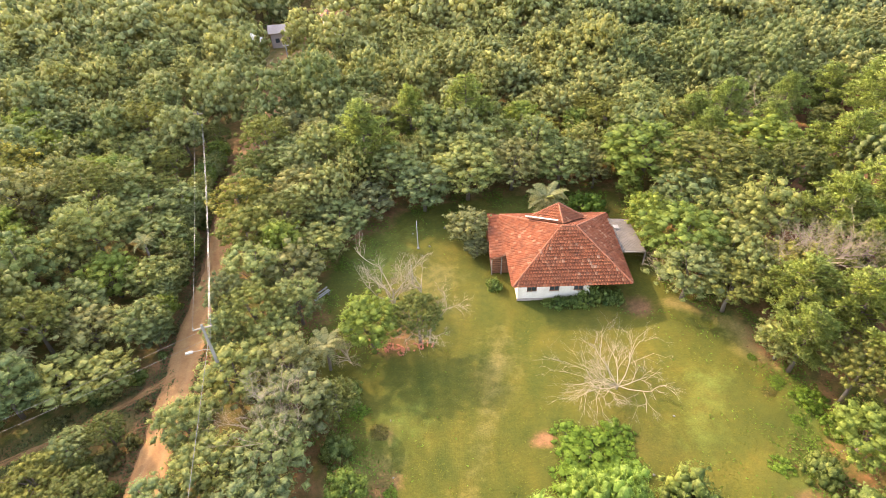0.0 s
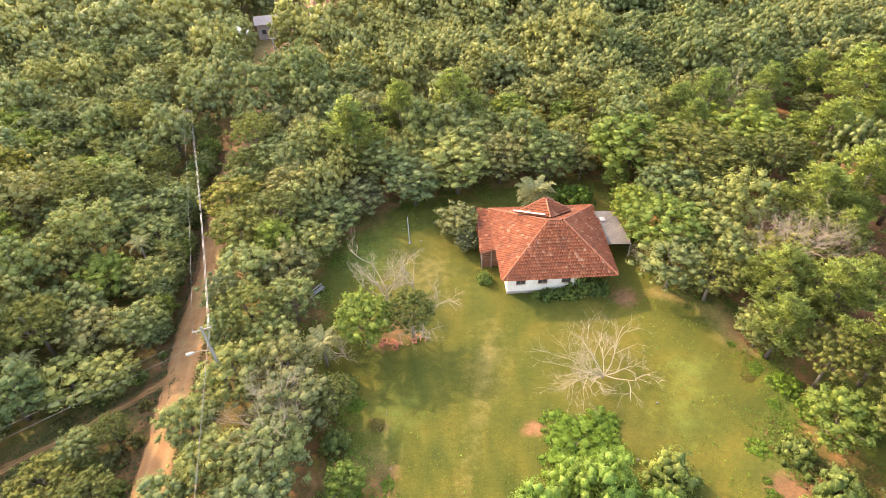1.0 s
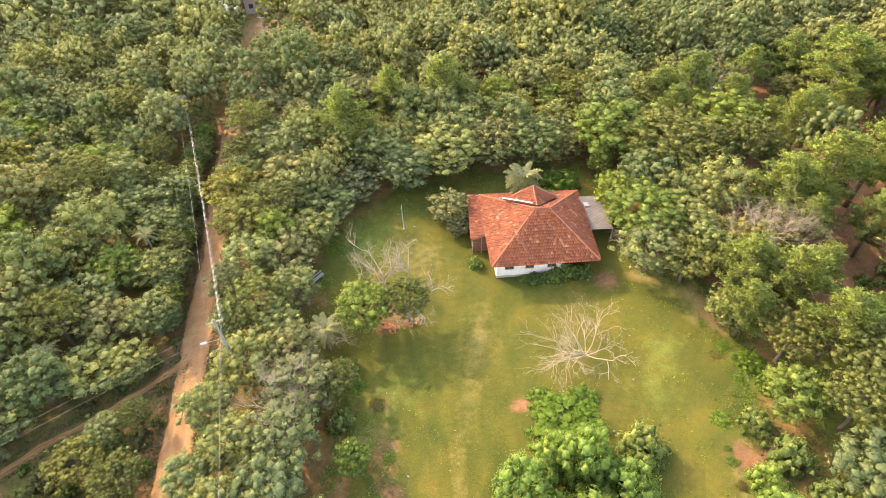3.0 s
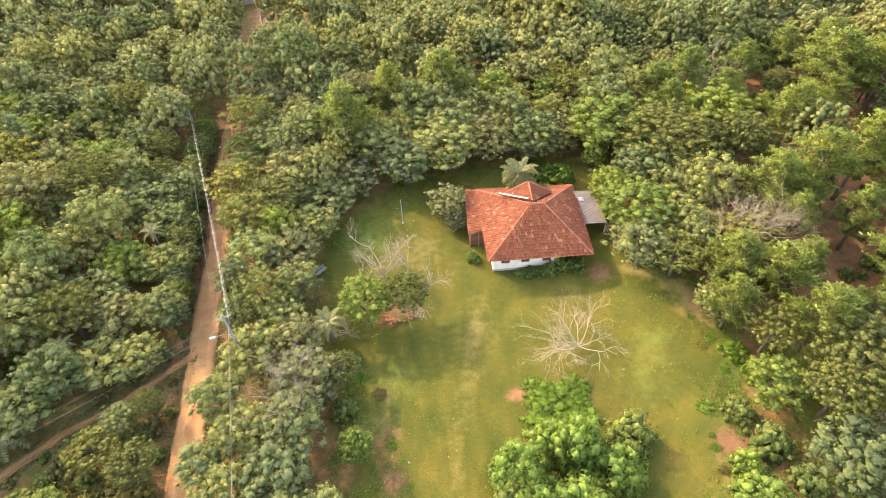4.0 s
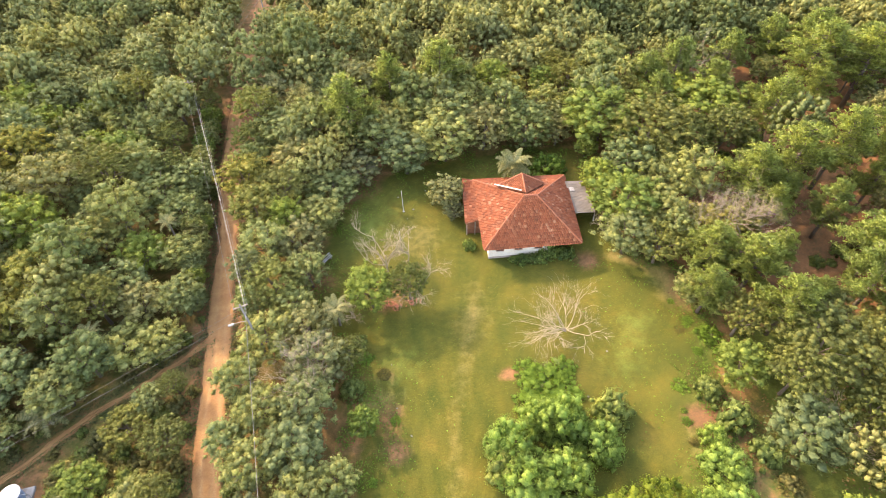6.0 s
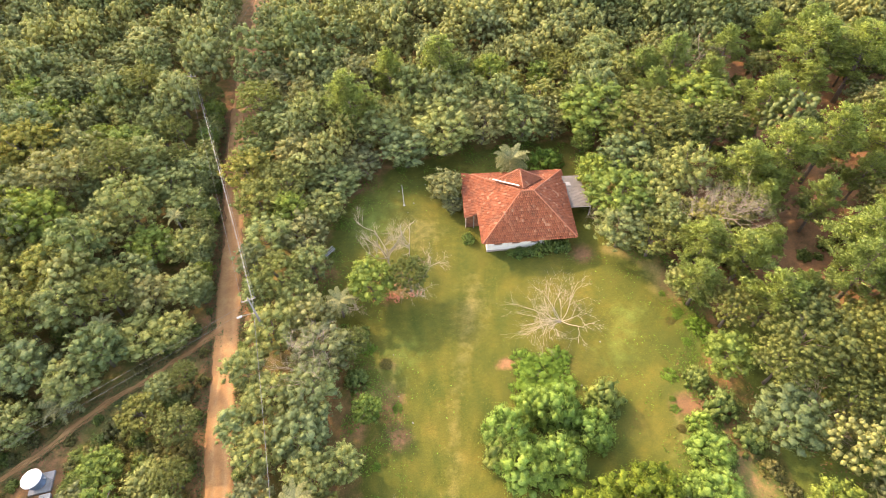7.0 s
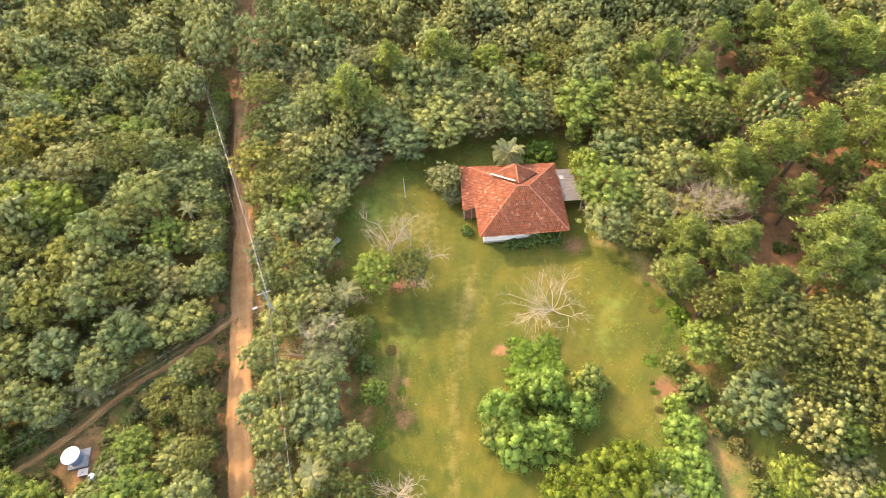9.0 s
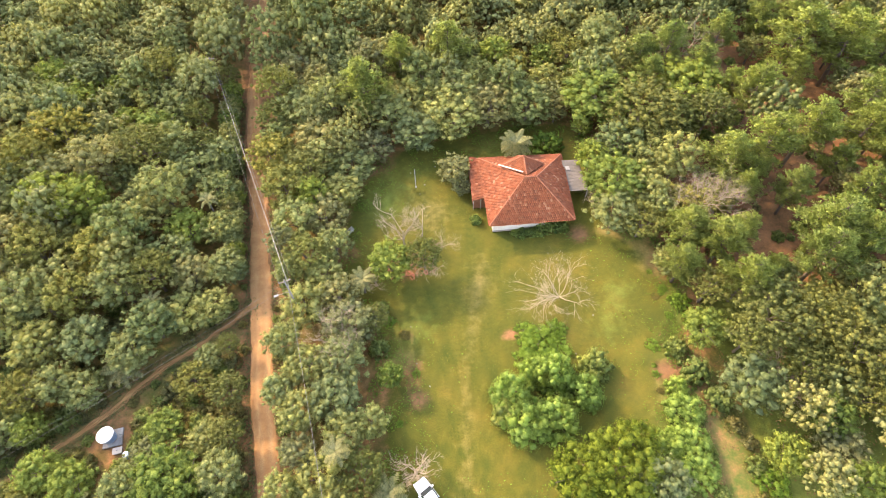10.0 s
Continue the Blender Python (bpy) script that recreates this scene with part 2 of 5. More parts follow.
def ground_material():
    """Meadow grass, worn soil, forest litter and rank green growth, by the shares in the attribute "cover"."""
    mat, n, l, p = nodes_of("meadow")
    at = n.new("ShaderNodeAttribute")
    at.attribute_name = "cover"
    sep = n.new("ShaderNodeSeparateColor")
    l.new(at.outputs["Color"], sep.inputs[0])
    big, mid, fine = noise_node(n, l, 0.09, 5, 0.6), noise_node(n, l, 0.7, 6, 0.7), noise_node(n, l, 7, 5, 0.75)

    def share(k, low, high):
        """A share with a ragged edge."""
        m = n.new("ShaderNodeMath")
        m.operation = "ADD"
        l.new(sep.outputs[k], m.inputs[0])
        m2 = n.new("ShaderNodeMath")
        m2.operation, m2.inputs[1].default_value, m2.inputs[2].default_value = "MULTIPLY_ADD", 0.9, -0.45
        l.new(mid, m2.inputs[0])
        l.new(m2.outputs[0], m.inputs[1])
        return ramp(n, l, m.outputs[0], [(low, (0, 0, 0)), (high, (1, 1, 1))])

    grass = ramp(n, l, big, [(0.3, (0.046, 0.053, 0.007)), (0.5, (0.066, 0.063, 0.008)), (0.7, (0.094, 0.076, 0.013))])
    grass = mix(n, l, 0.8, grass, ramp(n, l, noise_node(n, l, 0.34, 5, 0.72), [(0.32, (0.55, 0.70, 0.7)), (0.52, (0.88, 0.88, 0.85)), (0.7, (1.22, 1.0, 1.1))]), "MULTIPLY")
    grass = mix(n, l, 0.8, grass, ramp(n, l, mid, [(0.3, (0.68, 0.78, 0.7)), (0.7, (1.22, 1.1, 1.12))]), "MULTIPLY")
    soil = ramp(n, l, mid, [(0.3, (0.125, 0.096, 0.028)), (0.7, (0.180, 0.130, 0.044))])
    litter = ramp(n, l, mid, [(0.3, (0.080, 0.043, 0.019)), (0.5, (0.130, 0.064, 0.027)), (0.7, (0.190, 0.088, 0.036))])
    rank = ramp(n, l, mid, [(0.3, (0.039, 0.063, 0.010)), (0.7, (0.083, 0.105, 0.019))])
    col = mix(n, l, share(2, 0.25, 0.75), grass, rank)
    col = mix(n, l, share(0, 0.2, 0.9), col, soil)
    col = mix(n, l, share(1, 0.3, 0.7), col, litter)
    col = mix(n, l, 0.75, col, ramp(n, l, fine, [(0.3, (0.6, 0.63, 0.6)), (0.7, (1.36, 1.33, 1.3))]), "MULTIPLY")
    l.new(col, p.inputs["Base Color"])
    p.inputs["Roughness"].default_value, p.inputs["Specular IOR Level"].default_value = 0.95, 0.15
    bump(n, l, fine, 0.6, 0.12, p)
    return mat


def road_material():
    mat, n, l, p = nodes_of("dirt_road")
    at = n.new("ShaderNodeAttribute")
    at.attribute_name = "wear"
    mid, fine = noise_node(n, l, 0.5, 6, 0.7), noise_node(n, l, 8, 5, 0.7)
    soil = ramp(n, l, mid, [(0.3, (0.150, 0.063, 0.016)), (0.55, (0.205, 0.098, 0.029)), (0.72, (0.245, 0.136, 0.048))])
    pale = ramp(n, l, fine, [(0.3, (0.190, 0.100, 0.036)), (0.7, (0.270, 0.165, 0.072))])
    col = mix(n, l, at.outputs["Fac"], soil, pale)
    col = mix(n, l, 0.6, col, ramp(n, l, fine, [(0.3, (0.75, 0.75, 0.75)), (0.7, (1.2, 1.2, 1.2))]), "MULTIPLY")
    l.new(col, p.inputs["Base Color"])
    p.inputs["Roughness"].default_value = 0.95
    bump(n, l, fine, 0.5, 0.06, p)
    return mat


# ---- ground ----
MEADOW = [(-8.7, 2.6), (-8.4, 17.3), (-7.7, 24.6), (-10.8, 32.7), (-14.8, 40.1), (-13.2, 46.9), (-11.4, 53.5), (-6.6, 60.9), (-1.8, 62.2),
          (4.1, 63.5), (11.0, 64.1), (18.2, 65.2), (23.5, 63.6), (25.8, 59.9), (24.6, 53.1), (23.8, 43.1), (27.3, 40.5), (29.6, 37.3), (31.0, 31.6),
          (30.2, 26.6), (27.1, 22.1), (25.8, 16.3), (23.6, 11.9), (23.2, 3.0)]
ROAD = [(-18.5, -30), (-20.6, 0), (-22.6, 12.5), (-23.8, 19.5), (-24.7, 26.0), (-25.3, 32.0), (-26.0, 38.5), (-26.6, 43.5), (-27.3, 50.0),
        (-28.7, 58.0), (-30.2, 67.2), (-31.0, 77.6), (-31.7, 85.8), (-32.1, 100.7), (-33.4, 132.9), (-32.0, 162.8), (-26.6, 180.5), (-11.5, 197.6), (27.6, 226.5)]
SIDE_ROAD = [(-26.2, 35.2), (-30.3, 31.5), (-33.6, 29.0), (-36.8, 27.0), (-39.8, 24.6), (-44.6, 19.9), (-50.5, 15.8), (-57.5, 11.5), (-77.0, 2.5)]
TRACK = [(-1.3, 0.6), (-0.3, 7.7), (0.7, 15.1), (1.8, 23.6), (3.3, 29.8), (5.0, 35.7), (5.7, 40.6)]


def off_line(line, x, y):
    """Distance of points from a line of stretches."""
    best = np.full(np.shape(x), 1e9)
    for (ax, ay), (bx, by) in zip(line, line[1:]):
        dx, dy = bx - ax, by - ay
        s = np.clip(((x - ax) * dx + (y - ay) * dy) / (dx * dx + dy * dy), 0, 1)
        best = np.minimum(best, np.hypot(x - ax - s * dx, y - ay - s * dy))
    return best


def inside(poly, x, y):
    hit = np.zeros(np.shape(x), bool)
    for (ax, ay), (bx, by) in zip(poly, poly[1:] + poly[:1]):
        hit ^= ((ay > y) != (by > y)) & (x < (bx - ax) * (y - ay) / (by - ay + 1e-12) + ax)
    return hit


def signed(poly, x, y):
    """Distance from the edge of a field: positive inside."""
    d = off_line(poly + poly[:1], x, y)
    return np.where(inside(poly, x, y), d, -d)


def graded(lo, hi, step, far):
    """Coordinates that are close together from lo to hi and then spread out to far on both sides."""
    mid = np.arange(lo, hi + step, step)
    out, d = [], step
    while (out[-1] if out else 0) < far:
        d *= 1.22
        out.append((out[-1] if out else 0) + d)
    out = np.array(out)
    return np.concatenate([lo - out[::-1], mid, mid[-1] + out])


def spot(x, y, cx, cy, r):
    return np.exp(-((x - cx) ** 2 + (y - cy) ** 2) / (r * r))


gx, gy = np.meshgrid(graded(-62, 62, 0.6, 2600), graded(-4, 84, 0.6, 2600))
gz = terrain(gx, gy)
ny, nx = gx.shape
wave = 0.12 * np.sin(gx * 0.7 + 1.3 * np.sin(gy * 0.31)) * np.sin(gy * 0.53 + np.sin(gx * 0.4))
edge = signed(MEADOW, gx, gy)
gz = gz + wave * 0.5 * (edge > -2) - 0.05 * np.exp(-(off_line(ROAD, gx, gy) / 2.2) ** 2)
index = np.arange(nx * ny).reshape(ny, nx)
quads = np.stack([index[:-1, :-1], index[:-1, 1:], index[1:, 1:], index[1:, :-1]], -1).reshape(-1, 4)
GROUND = ground_material()
me = arrays_mesh("ground", np.stack([gx, gy, gz], -1).reshape(-1, 3), quads, GROUND)
me.shade_smooth()
track_off = off_line(TRACK, gx, gy)
worn = 0.15 * np.exp(-(track_off / 0.9) ** 2) + 0.15 * np.exp(-(track_off / 4) ** 2) * (gy < 36)
worn += 0.75 * np.exp(-(off_line([(24.0, 41.9), (27.1, 40.0), (29.7, 36.6), (30.8, 32.8)], gx, gy) / 1.0) ** 2) + 0.2 * spot(gx, gy, 5.0, 36.6, 4) + 0.4 * spot(gx, gy, 26.5, 16.4, 4) + 0.45 * spot(gx, gy, -6.6, 24.4, 3) + 0.2 * spot(gx, gy, 30.4, 9.3, 4) + 0.5 * spot(gx, gy, 29.2, 34.7, 2.5) + 0.45 * spot(gx, gy, -1.2, 48.1, 4)
litter = 0.45 * smooth(0.6, -1.0, edge) * smooth(-6, -2, edge) + 0.25 * spot(gx, gy, 25.5, 19.6, 2.2) + 0.7 * spot(gx, gy, -5.6, 38.7, 3.2) + 0.8 * spot(gx, gy, 20.6, 41.7, 2.0) + 0.8 * spot(gx, gy, 8.0, 26.7, 0.9) + 0.55 * spot(gx, gy, 30.2, 35.2, 2) + 0.15 * spot(gx, gy, -7.4, 19.1, 2.5) + 0.6 * spot(gx, gy, -14.1, 42.1, 3) + 0.55 * spot(gx, gy, -8.3, 59.4, 3.5)
litter += 0.75 * smooth(32, 38, gx) * smooth(26, 32, gy) * (gy < 95)
lush = 0.5 * spot(gx, gy, 11.5, 25.6, 3.5) + 0.4 * spot(gx, gy, 23.9, 31.7, 3) + 0.35 * spot(gx, gy, 20.7, 26.6, 4) + 0.35 * spot(gx, gy, -8.2, 49.9, 4) + 0.5 * smooth(4, 0, edge) * (gx > 18) * (gy < 40) + 0.4 * spot(gx, gy, 11.4, 59.8, 9) + 0.45 * spot(gx, gy, -4.5, 28.9, 4) + 0.3 * spot(gx, gy, -6.3, 55.7, 7)
lush += 0.25 * smooth(-0.5, -3, edge) * (gx < 32)
litter += 0.42 * smooth(-1.5, -5, edge) * (gx < 34)
litter += 1.0 * spot(gx, gy, -26.9, 149.7, 6) + 0.35 * spot(gx, gy, -40.9, 18.0, 3.0) + 0.12 * np.exp(-(off_line(SIDE_ROAD, gx, gy) / 2.0) ** 2) + 0.36 * np.exp(-(off_line(ROAD, gx, gy) / 3.2) ** 2) + 0.1 * spot(gx, gy, -6.6, 15.0, 3.0) + 0.25 * spot(gx, gy, -6.0, 21.2, 2.4) + 0.3 * spot(gx, gy, -8.1, 28.0, 2)
lush += 0.45 * smooth(32, 30, gx) * smooth(27, 29, gx) * (gy < 20) + 0.5 * spot(gx, gy, -34.3, 28.3, 3) + 0.4 * np.exp(-(off_line(SIDE_ROAD, gx, gy) / 3.0) ** 2) + 0.3 * np.exp(-(off_line(ROAD, gx, gy) / 4.0) ** 2)
worn += 0.25 * np.exp(-(off_line([(29.6, 16), (29.6, 11.4), (29.2, 5.9), (29, 0)], gx, gy) / 0.8) ** 2)
litter += 0.6 * spot(gx, gy, 26, 19.6, 1.7) + 0.5 * spot(gx, gy, -5.4, 23.4, 1.9) + 0.5 * spot(gx, gy, -4.3, 19, 1.8) + 0.35 * spot(gx, gy, -5.2, 28, 1.6) + 0.4 * spot(gx, gy, 6.6, 26.6, 1.0)
cover = np.stack([worn, litter, lush, np.ones_like(worn)], -1).reshape(-1, 4)
me.attributes.new("cover", "FLOAT_COLOR", "POINT").data.foreach_set("color", np.clip(cover, 0, 1).astype(np.float32).ravel())
tagged(new("ground", me), "yellow-green meadow with worn soil and forest litter", "ground", kind="structure")


def road_strip(name, line, half, label, seed):
    """A dirt road with two wheel ruts and a ragged edge, laid along a line of stretches."""
    r = np.random.default_rng(seed)
    pts = [Vector((*p, 0)) for p in line]
    way = []
    for a, b in zip(pts, pts[1:]):
        k = max(2, int((b - a).length / 0.7))
        way += [a.lerp(b, i / k) for i in range(k)]
    way.append(pts[-1])
    for _ in range(6):
        way = [way[0]] + [(way[i - 1] + way[i] * 2 + way[i + 1]) / 4 for i in range(1, len(way) - 1)] + [way[-1]]
    cols = np.linspace(-1, 1, 15)
    rut = -0.07 * np.exp(-((np.abs(cols) - 0.42) / 0.16) ** 2) + 0.03 * np.exp(-(cols / 0.2) ** 2) - 0.10 * (np.abs(cols) > 0.95)
    pale = 0.75 * np.exp(-((np.abs(cols) - 0.42) / 0.2) ** 2)
    verts, wear = [], []
    lw = rw = 0.0
    for i, p in enumerate(way):
        d = (way[min(i + 1, len(way) - 1)] - way[max(i - 1, 0)]).normalized()
        side = Vector((d.y, -d.x, 0))
        lw, rw = 0.85 * lw + 0.12 * r.normal(), 0.85 * rw + 0.12 * r.normal()
        bright = (0.35 + 0.65 * math.exp(-((p.y - 17) / 9) ** 2)) * (1 if half > 1 else 0.05)
        for c, h, w in zip(cols, rut, pale):
            q = p + side * c * (half + (lw if c < 0 else rw))
            verts.append((q.x, q.y, ground_z(q.x, q.y) + 0.06 + h + 0.01 * r.normal()))
            wear.append(w * bright * r.uniform(0.4, 1.2))
    n, k = len(way), len(cols)
    idx = np.arange(n * k).reshape(n, k)
    quads = np.stack([idx[:-1, :-1], idx[:-1, 1:], idx[1:, 1:], idx[1:, :-1]], -1).reshape(-1, 4)
    me = arrays_mesh(name, np.array(verts), quads, ROAD_MAT)
    me.shade_smooth()
    me.attributes.new("wear", "FLOAT", "POINT").data.foreach_set("value", np.clip(wear, 0, 1).astype(np.float32))
    return tagged(new(name, me), label, "road", kind="structure")


ROAD_MAT = road_material()
road_strip("road", ROAD, 1.35, "rutted orange dirt road between trees", 1)
road_strip("road_side", SIDE_ROAD, 0.42, "narrow red dirt lane branching off", 2)


# ---- vegetation ----
def unit(v):
    return v / np.maximum(np.linalg.norm(v, axis=-1, keepdims=True), 1e-9)


def ball(k=3):
    """A ball of four-cornered faces: a cube of k by k faces a side, blown up."""
    s = np.linspace(-1, 1, k + 1)
    a, b = np.meshgrid(s, s)
    one = np.ones_like(a)
    sides = [np.stack(p, -1).reshape(-1, 3) for p in ((a, b, one), (b, a, -one), (one, a, b), (-one, b, a), (b, one, a), (a, -one, b))]
    i = np.arange((k + 1) ** 2).reshape(k + 1, k + 1)
    q = np.stack([i[:-1, :-1], i[:-1, 1:], i[1:, 1:], i[1:, :-1]], -1).reshape(-1, 4)
    return unit(np.concatenate(sides)), np.concatenate([q + n * (k + 1) ** 2 for n in range(6)])


BALL = ball(2)
OCTA = np.array([(1, 0, 0), (0, 1, 0), (-1, 0, 0), (0, -1, 0), (0, 0, 1), (0, 0, -1)], float), np.array([(0, 1, 4), (1, 2, 4), (2, 3, 4), (3, 0, 4), (1, 0, 5), (2, 1, 5), (3, 2, 5), (0, 3, 5)])


def sprays(r, at, out, size, droop=0.0, long=1.5):
    """Leaf sprays: pointed, lying across the direction out at the places given."""
    n = len(at)
    nrm = unit(out + r.normal(0, 0.55, (n, 3)) + (0, 0, 0.4))
    u = unit(np.cross(nrm, r.normal(size=(n, 3))))
    v = np.cross(nrm, u)
    s = (size * r.uniform(0.6, 1.2, n))[:, None]
    tip = at + u * s * long * 0.6 - nrm * s * 0.2 - np.array([0, 0, droop]) * s
    left, right = at - u * s * long * 0.4 + v * s * 0.45, at - u * s * long * 0.35 - v * s * 0.45 - nrm * s * 0.1
    verts = np.stack([left, right, tip], 1).reshape(-1, 3)
    return verts, np.arange(3 * n).reshape(n, 3)


def crown(seed, lobes, low, spread, leaf, leaves, ragged=0.2, flat=0.8):
    """A crown of radius 1 round the origin, of leafy lobes on a dome: lobes, the lowest direction, their size, the leaf size, the number of sprays."""
    r = np.random.default_rng(seed)
    k = np.arange(lobes) + 0.5
    z = low + (1 - low) * (1 - k / lobes)
    turn = k * 2.39996 + r.uniform(0, 6)
    flat_r = np.sqrt(np.maximum(0, 1 - np.clip(z, -1, 1) ** 2))
    way = np.stack([flat_r * np.cos(turn), flat_r * np.sin(turn), z], -1) + r.normal(0, 0.12, (lobes, 3))
    rad = spread * r.uniform(0.55, 1.55, lobes)
    mid = way * (1.02 - rad * 0.8)[:, None] * r.uniform(0.85, 1.06, lobes)[:, None] * (1, 1, flat)
    inner = max(3, lobes // 4)
    mid = np.concatenate([mid, way[::4][:inner] * r.uniform(0.5, 0.72, (len(way[::4][:inner]), 1)) * (1, 1, flat), r.normal(0, 0.2, (3, 3)) * (1, 1, flat)])
    rad = np.concatenate([rad, np.full(len(mid) - lobes, spread * 1.45)])
    share = rad**2 / (rad**2).sum()
    verts, quads, tone, facing, base = [], [], [], [], 0
    for i in range(len(mid)):
        n = int(leaves * share[i] * 1.6)
        d = unit(r.normal(size=(n, 3)) + (0, 0, 0.45))
        p = mid[i] + d * rad[i] * (1 + r.normal(0, ragged, (n, 1))) * (1, 1, 0.85)
        gap = np.linalg.norm((p[:, None] - mid[None]) / (1, 1, 0.85), axis=-1) - 0.92 * rad[None]
        gap[:, i] = 1
        keep = (gap.min(1) > 0) & (p[:, 2] > low * flat - 0.25)
        v, q = sprays(r, p[keep], d[keep], leaf)
        verts.append(v), quads.append(q + base)
        facing.append(np.repeat(unit(d[keep] + r.normal(0, 0.42, d[keep].shape)), 3, 0))
        base += len(v)
        turn = np.linalg.qr(r.normal(size=(3, 3)))[0]
        turn *= np.sign(np.linalg.det(turn))
        v, q = mid[i] + (OCTA[0] @ turn) * rad[i] * 0.76 * (1, 1, 0.85), OCTA[1]
        verts.append(v), quads.append(q + base)
        facing.append(OCTA[0] @ turn)
        base += len(v)
        tone.append(np.full(base - sum(len(t) for t in tone), np.clip(r.normal(0.5, 0.17), 0, 1)))
    return np.concatenate(verts), np.concatenate(quads), mid, rad, np.concatenate(tone), np.concatenate(facing)


def trunk_build(r, mid, height, clear, thick, reach=0.6, limbs=7):
    """A tapered trunk with limbs that run up into the lobes."""
    b = Build()
    bend = r.normal(0, 0.12, (4, 2))
    pts = [(bend[i][0] * i / 3, bend[i][1] * i / 3, height * f) for i, f in enumerate((-0.03, 0.25, 0.5, 0.8))]
    b.tube(pts, [thick * 1.35, thick, thick * 0.8, thick * 0.35], 7)
    for j in r.permutation(len(mid))[:limbs]:
        z0 = clear * r.uniform(0.75, 1.15)
        start = Vector((0, 0, z0))
        end = Vector(mid[j])
        knee = start.lerp(end, 0.45) + Vector((0, 0, reach * 0.5))
        b.tube([start, knee, end], [thick * 0.55, thick * 0.35, thick * 0.12], 5)
    return b


LABELS = {
    "mid": "green broadleaf tree with a dense rounded crown", "dark": "dark green broadleaf tree with a dense crown",
    "olive": "olive-green tree with a fine-leaved spreading crown", "grey": "grey-green tree with a soft billowing crown",
    "gold": "yellowish-green tree with a cauliflower-like crown", "gold2": "bright yellow-green glossy-leaved tree",
    "fresh": "fresh green tree with a loose rounded crown", "pale": "pale-leaved tree with whitish new growth",
}
SHAPES = {  # lobes, lowest direction, lobe size, leaf size, sprays, flatness
    "mid": (112, -0.8, 0.160, 0.052, 3000, 1.15), "dark": (104, -0.8, 0.168, 0.053, 2900, 1.15), "olive": (190, -0.55, 0.10, 0.036, 3900, 0.80),
    "grey": (120, -0.8, 0.150, 0.048, 3000, 1.15), "gold": (124, -0.8, 0.142, 0.048, 3000, 1.15), "gold2": (104, -0.8, 0.158, 0.052, 3000, 1.1),
    "fresh": (106, -0.8, 0.160, 0.054, 3100, 1.15), "pale": (96, -0.8, 0.165, 0.056, 2700, 1.15),
}
protos = {}


def tree_meshes(kind, variant):
    """Trunk and crown for a tree of radius 3 m and height 9 m, made once for each kind and variant."""
    key = (kind, variant)
    if key not in protos:
        r = np.random.default_rng(abs(hash_of(kind)) + variant)
        lobes, low, spread, leaf, leaves, flat = SHAPES[kind]
        if variant > 2:  # for the largest crowns: finer for their size
            lobes, spread, leaf, leaves = int(lobes * 1.7), spread * 0.80, leaf * 0.62, int(leaves * 2.2)
        v, q, mid, rad, tone, facing = crown(int(r.integers(1e6)), lobes + int(r.integers(-4, 5)), low, spread, leaf, leaves, flat=flat)
        tall = 3.0 * 0.98
        v, mid = v * (3, 3, tall), mid * (3, 3, tall)
        lift = 9.0 - v[:, 2].max()
        v[:, 2] += lift
        mid[:, 2] += lift
        trunk = trunk_build(r, mid, lift + 1.0, lift * 0.55, 0.17).mesh("trunk", BARK, True)
        protos[key] = (trunk, arrays_mesh("crown", v, q, LEAF[kind], tone, facing))
    return protos[key]


def hash_of(word):
    return sum(ord(c) * 31**i for i, c in enumerate(word)) % 100003


planted = []
pick = np.random.default_rng(11)


def plant(kind, x, y, radius, height, group=""):
    trunk, leaves = tree_meshes(kind, 3 if radius > 4.05 else int(pick.integers(3)))
    s = radius / 3.0
    tree = thing("tree", pose(x, y, ground_z(x, y), 0, 0, float(pick.uniform(0, 360))) @ Matrix.Diagonal((s, s, height / 9.0, 1)), LABELS[kind], "tree", group or "woodland trees")
    part("trunk", trunk, None, tree)
    part("crown", leaves, None, tree)
    planted.append((x, y, radius))
    return tree


def pine_meshes(variant):
    key = ("pine", variant)
    if key not in protos:
        r = np.random.default_rng(500 + variant)
        b = Build()
        lean = r.normal(0, 0.25, 2)
        axis = lambda z: np.array([lean[0] * (z / 11) ** 2, lean[1] * (z / 11) ** 2, z])
        b.tube([axis(z) for z in (-0.3, 3, 6, 9, 11.6)], [0.22, 0.18, 0.14, 0.08, 0.03], 7)
        verts, quads, facing, base = [], [], [], 0
        for i in range(44):
            z = 3.6 + 8.0 * (i / 43) ** 0.9
            reach = 3.0 * (1 - ((z - 3.6) / 8.6) ** 1.8) * r.uniform(0.6, 1.08) * (0.62 if z < 5 else 1) + 0.25
            a = i * 2.4 + r.normal(0, 0.3)
            start = axis(z)
            tip = start + np.array([math.cos(a) * reach, math.sin(a) * reach, 0.28 * reach])
            b.tube([start, (start + tip) / 2 - (0, 0, 0.08 * reach), tip], [0.05, 0.035, 0.015], 4)
            tufts = int(6 + 8 * reach)
            for f in r.uniform(0.3, 1.03, tufts):
                c = start + (tip - start) * f + r.normal(0, 0.26, 3) * (1, 1, 0.55)
                n = 12
                d = unit(r.normal(size=(n, 3)) + (0.5 * math.cos(a), 0.5 * math.sin(a), 0.9))
                v, q = needles(r, c, d, 0.36)
                verts.append(v), quads.append(q + base), facing.append(np.repeat(unit(d + (0, 0, 0.2)), 3, 0))
                base += len(v)
        v, q = np.concatenate(verts), np.concatenate(quads)
        protos[key] = (b.mesh("trunk", BARK, True), arrays_mesh("crown", v, q, LEAF["pine"], facing=np.concatenate(facing)))
    return protos[key]


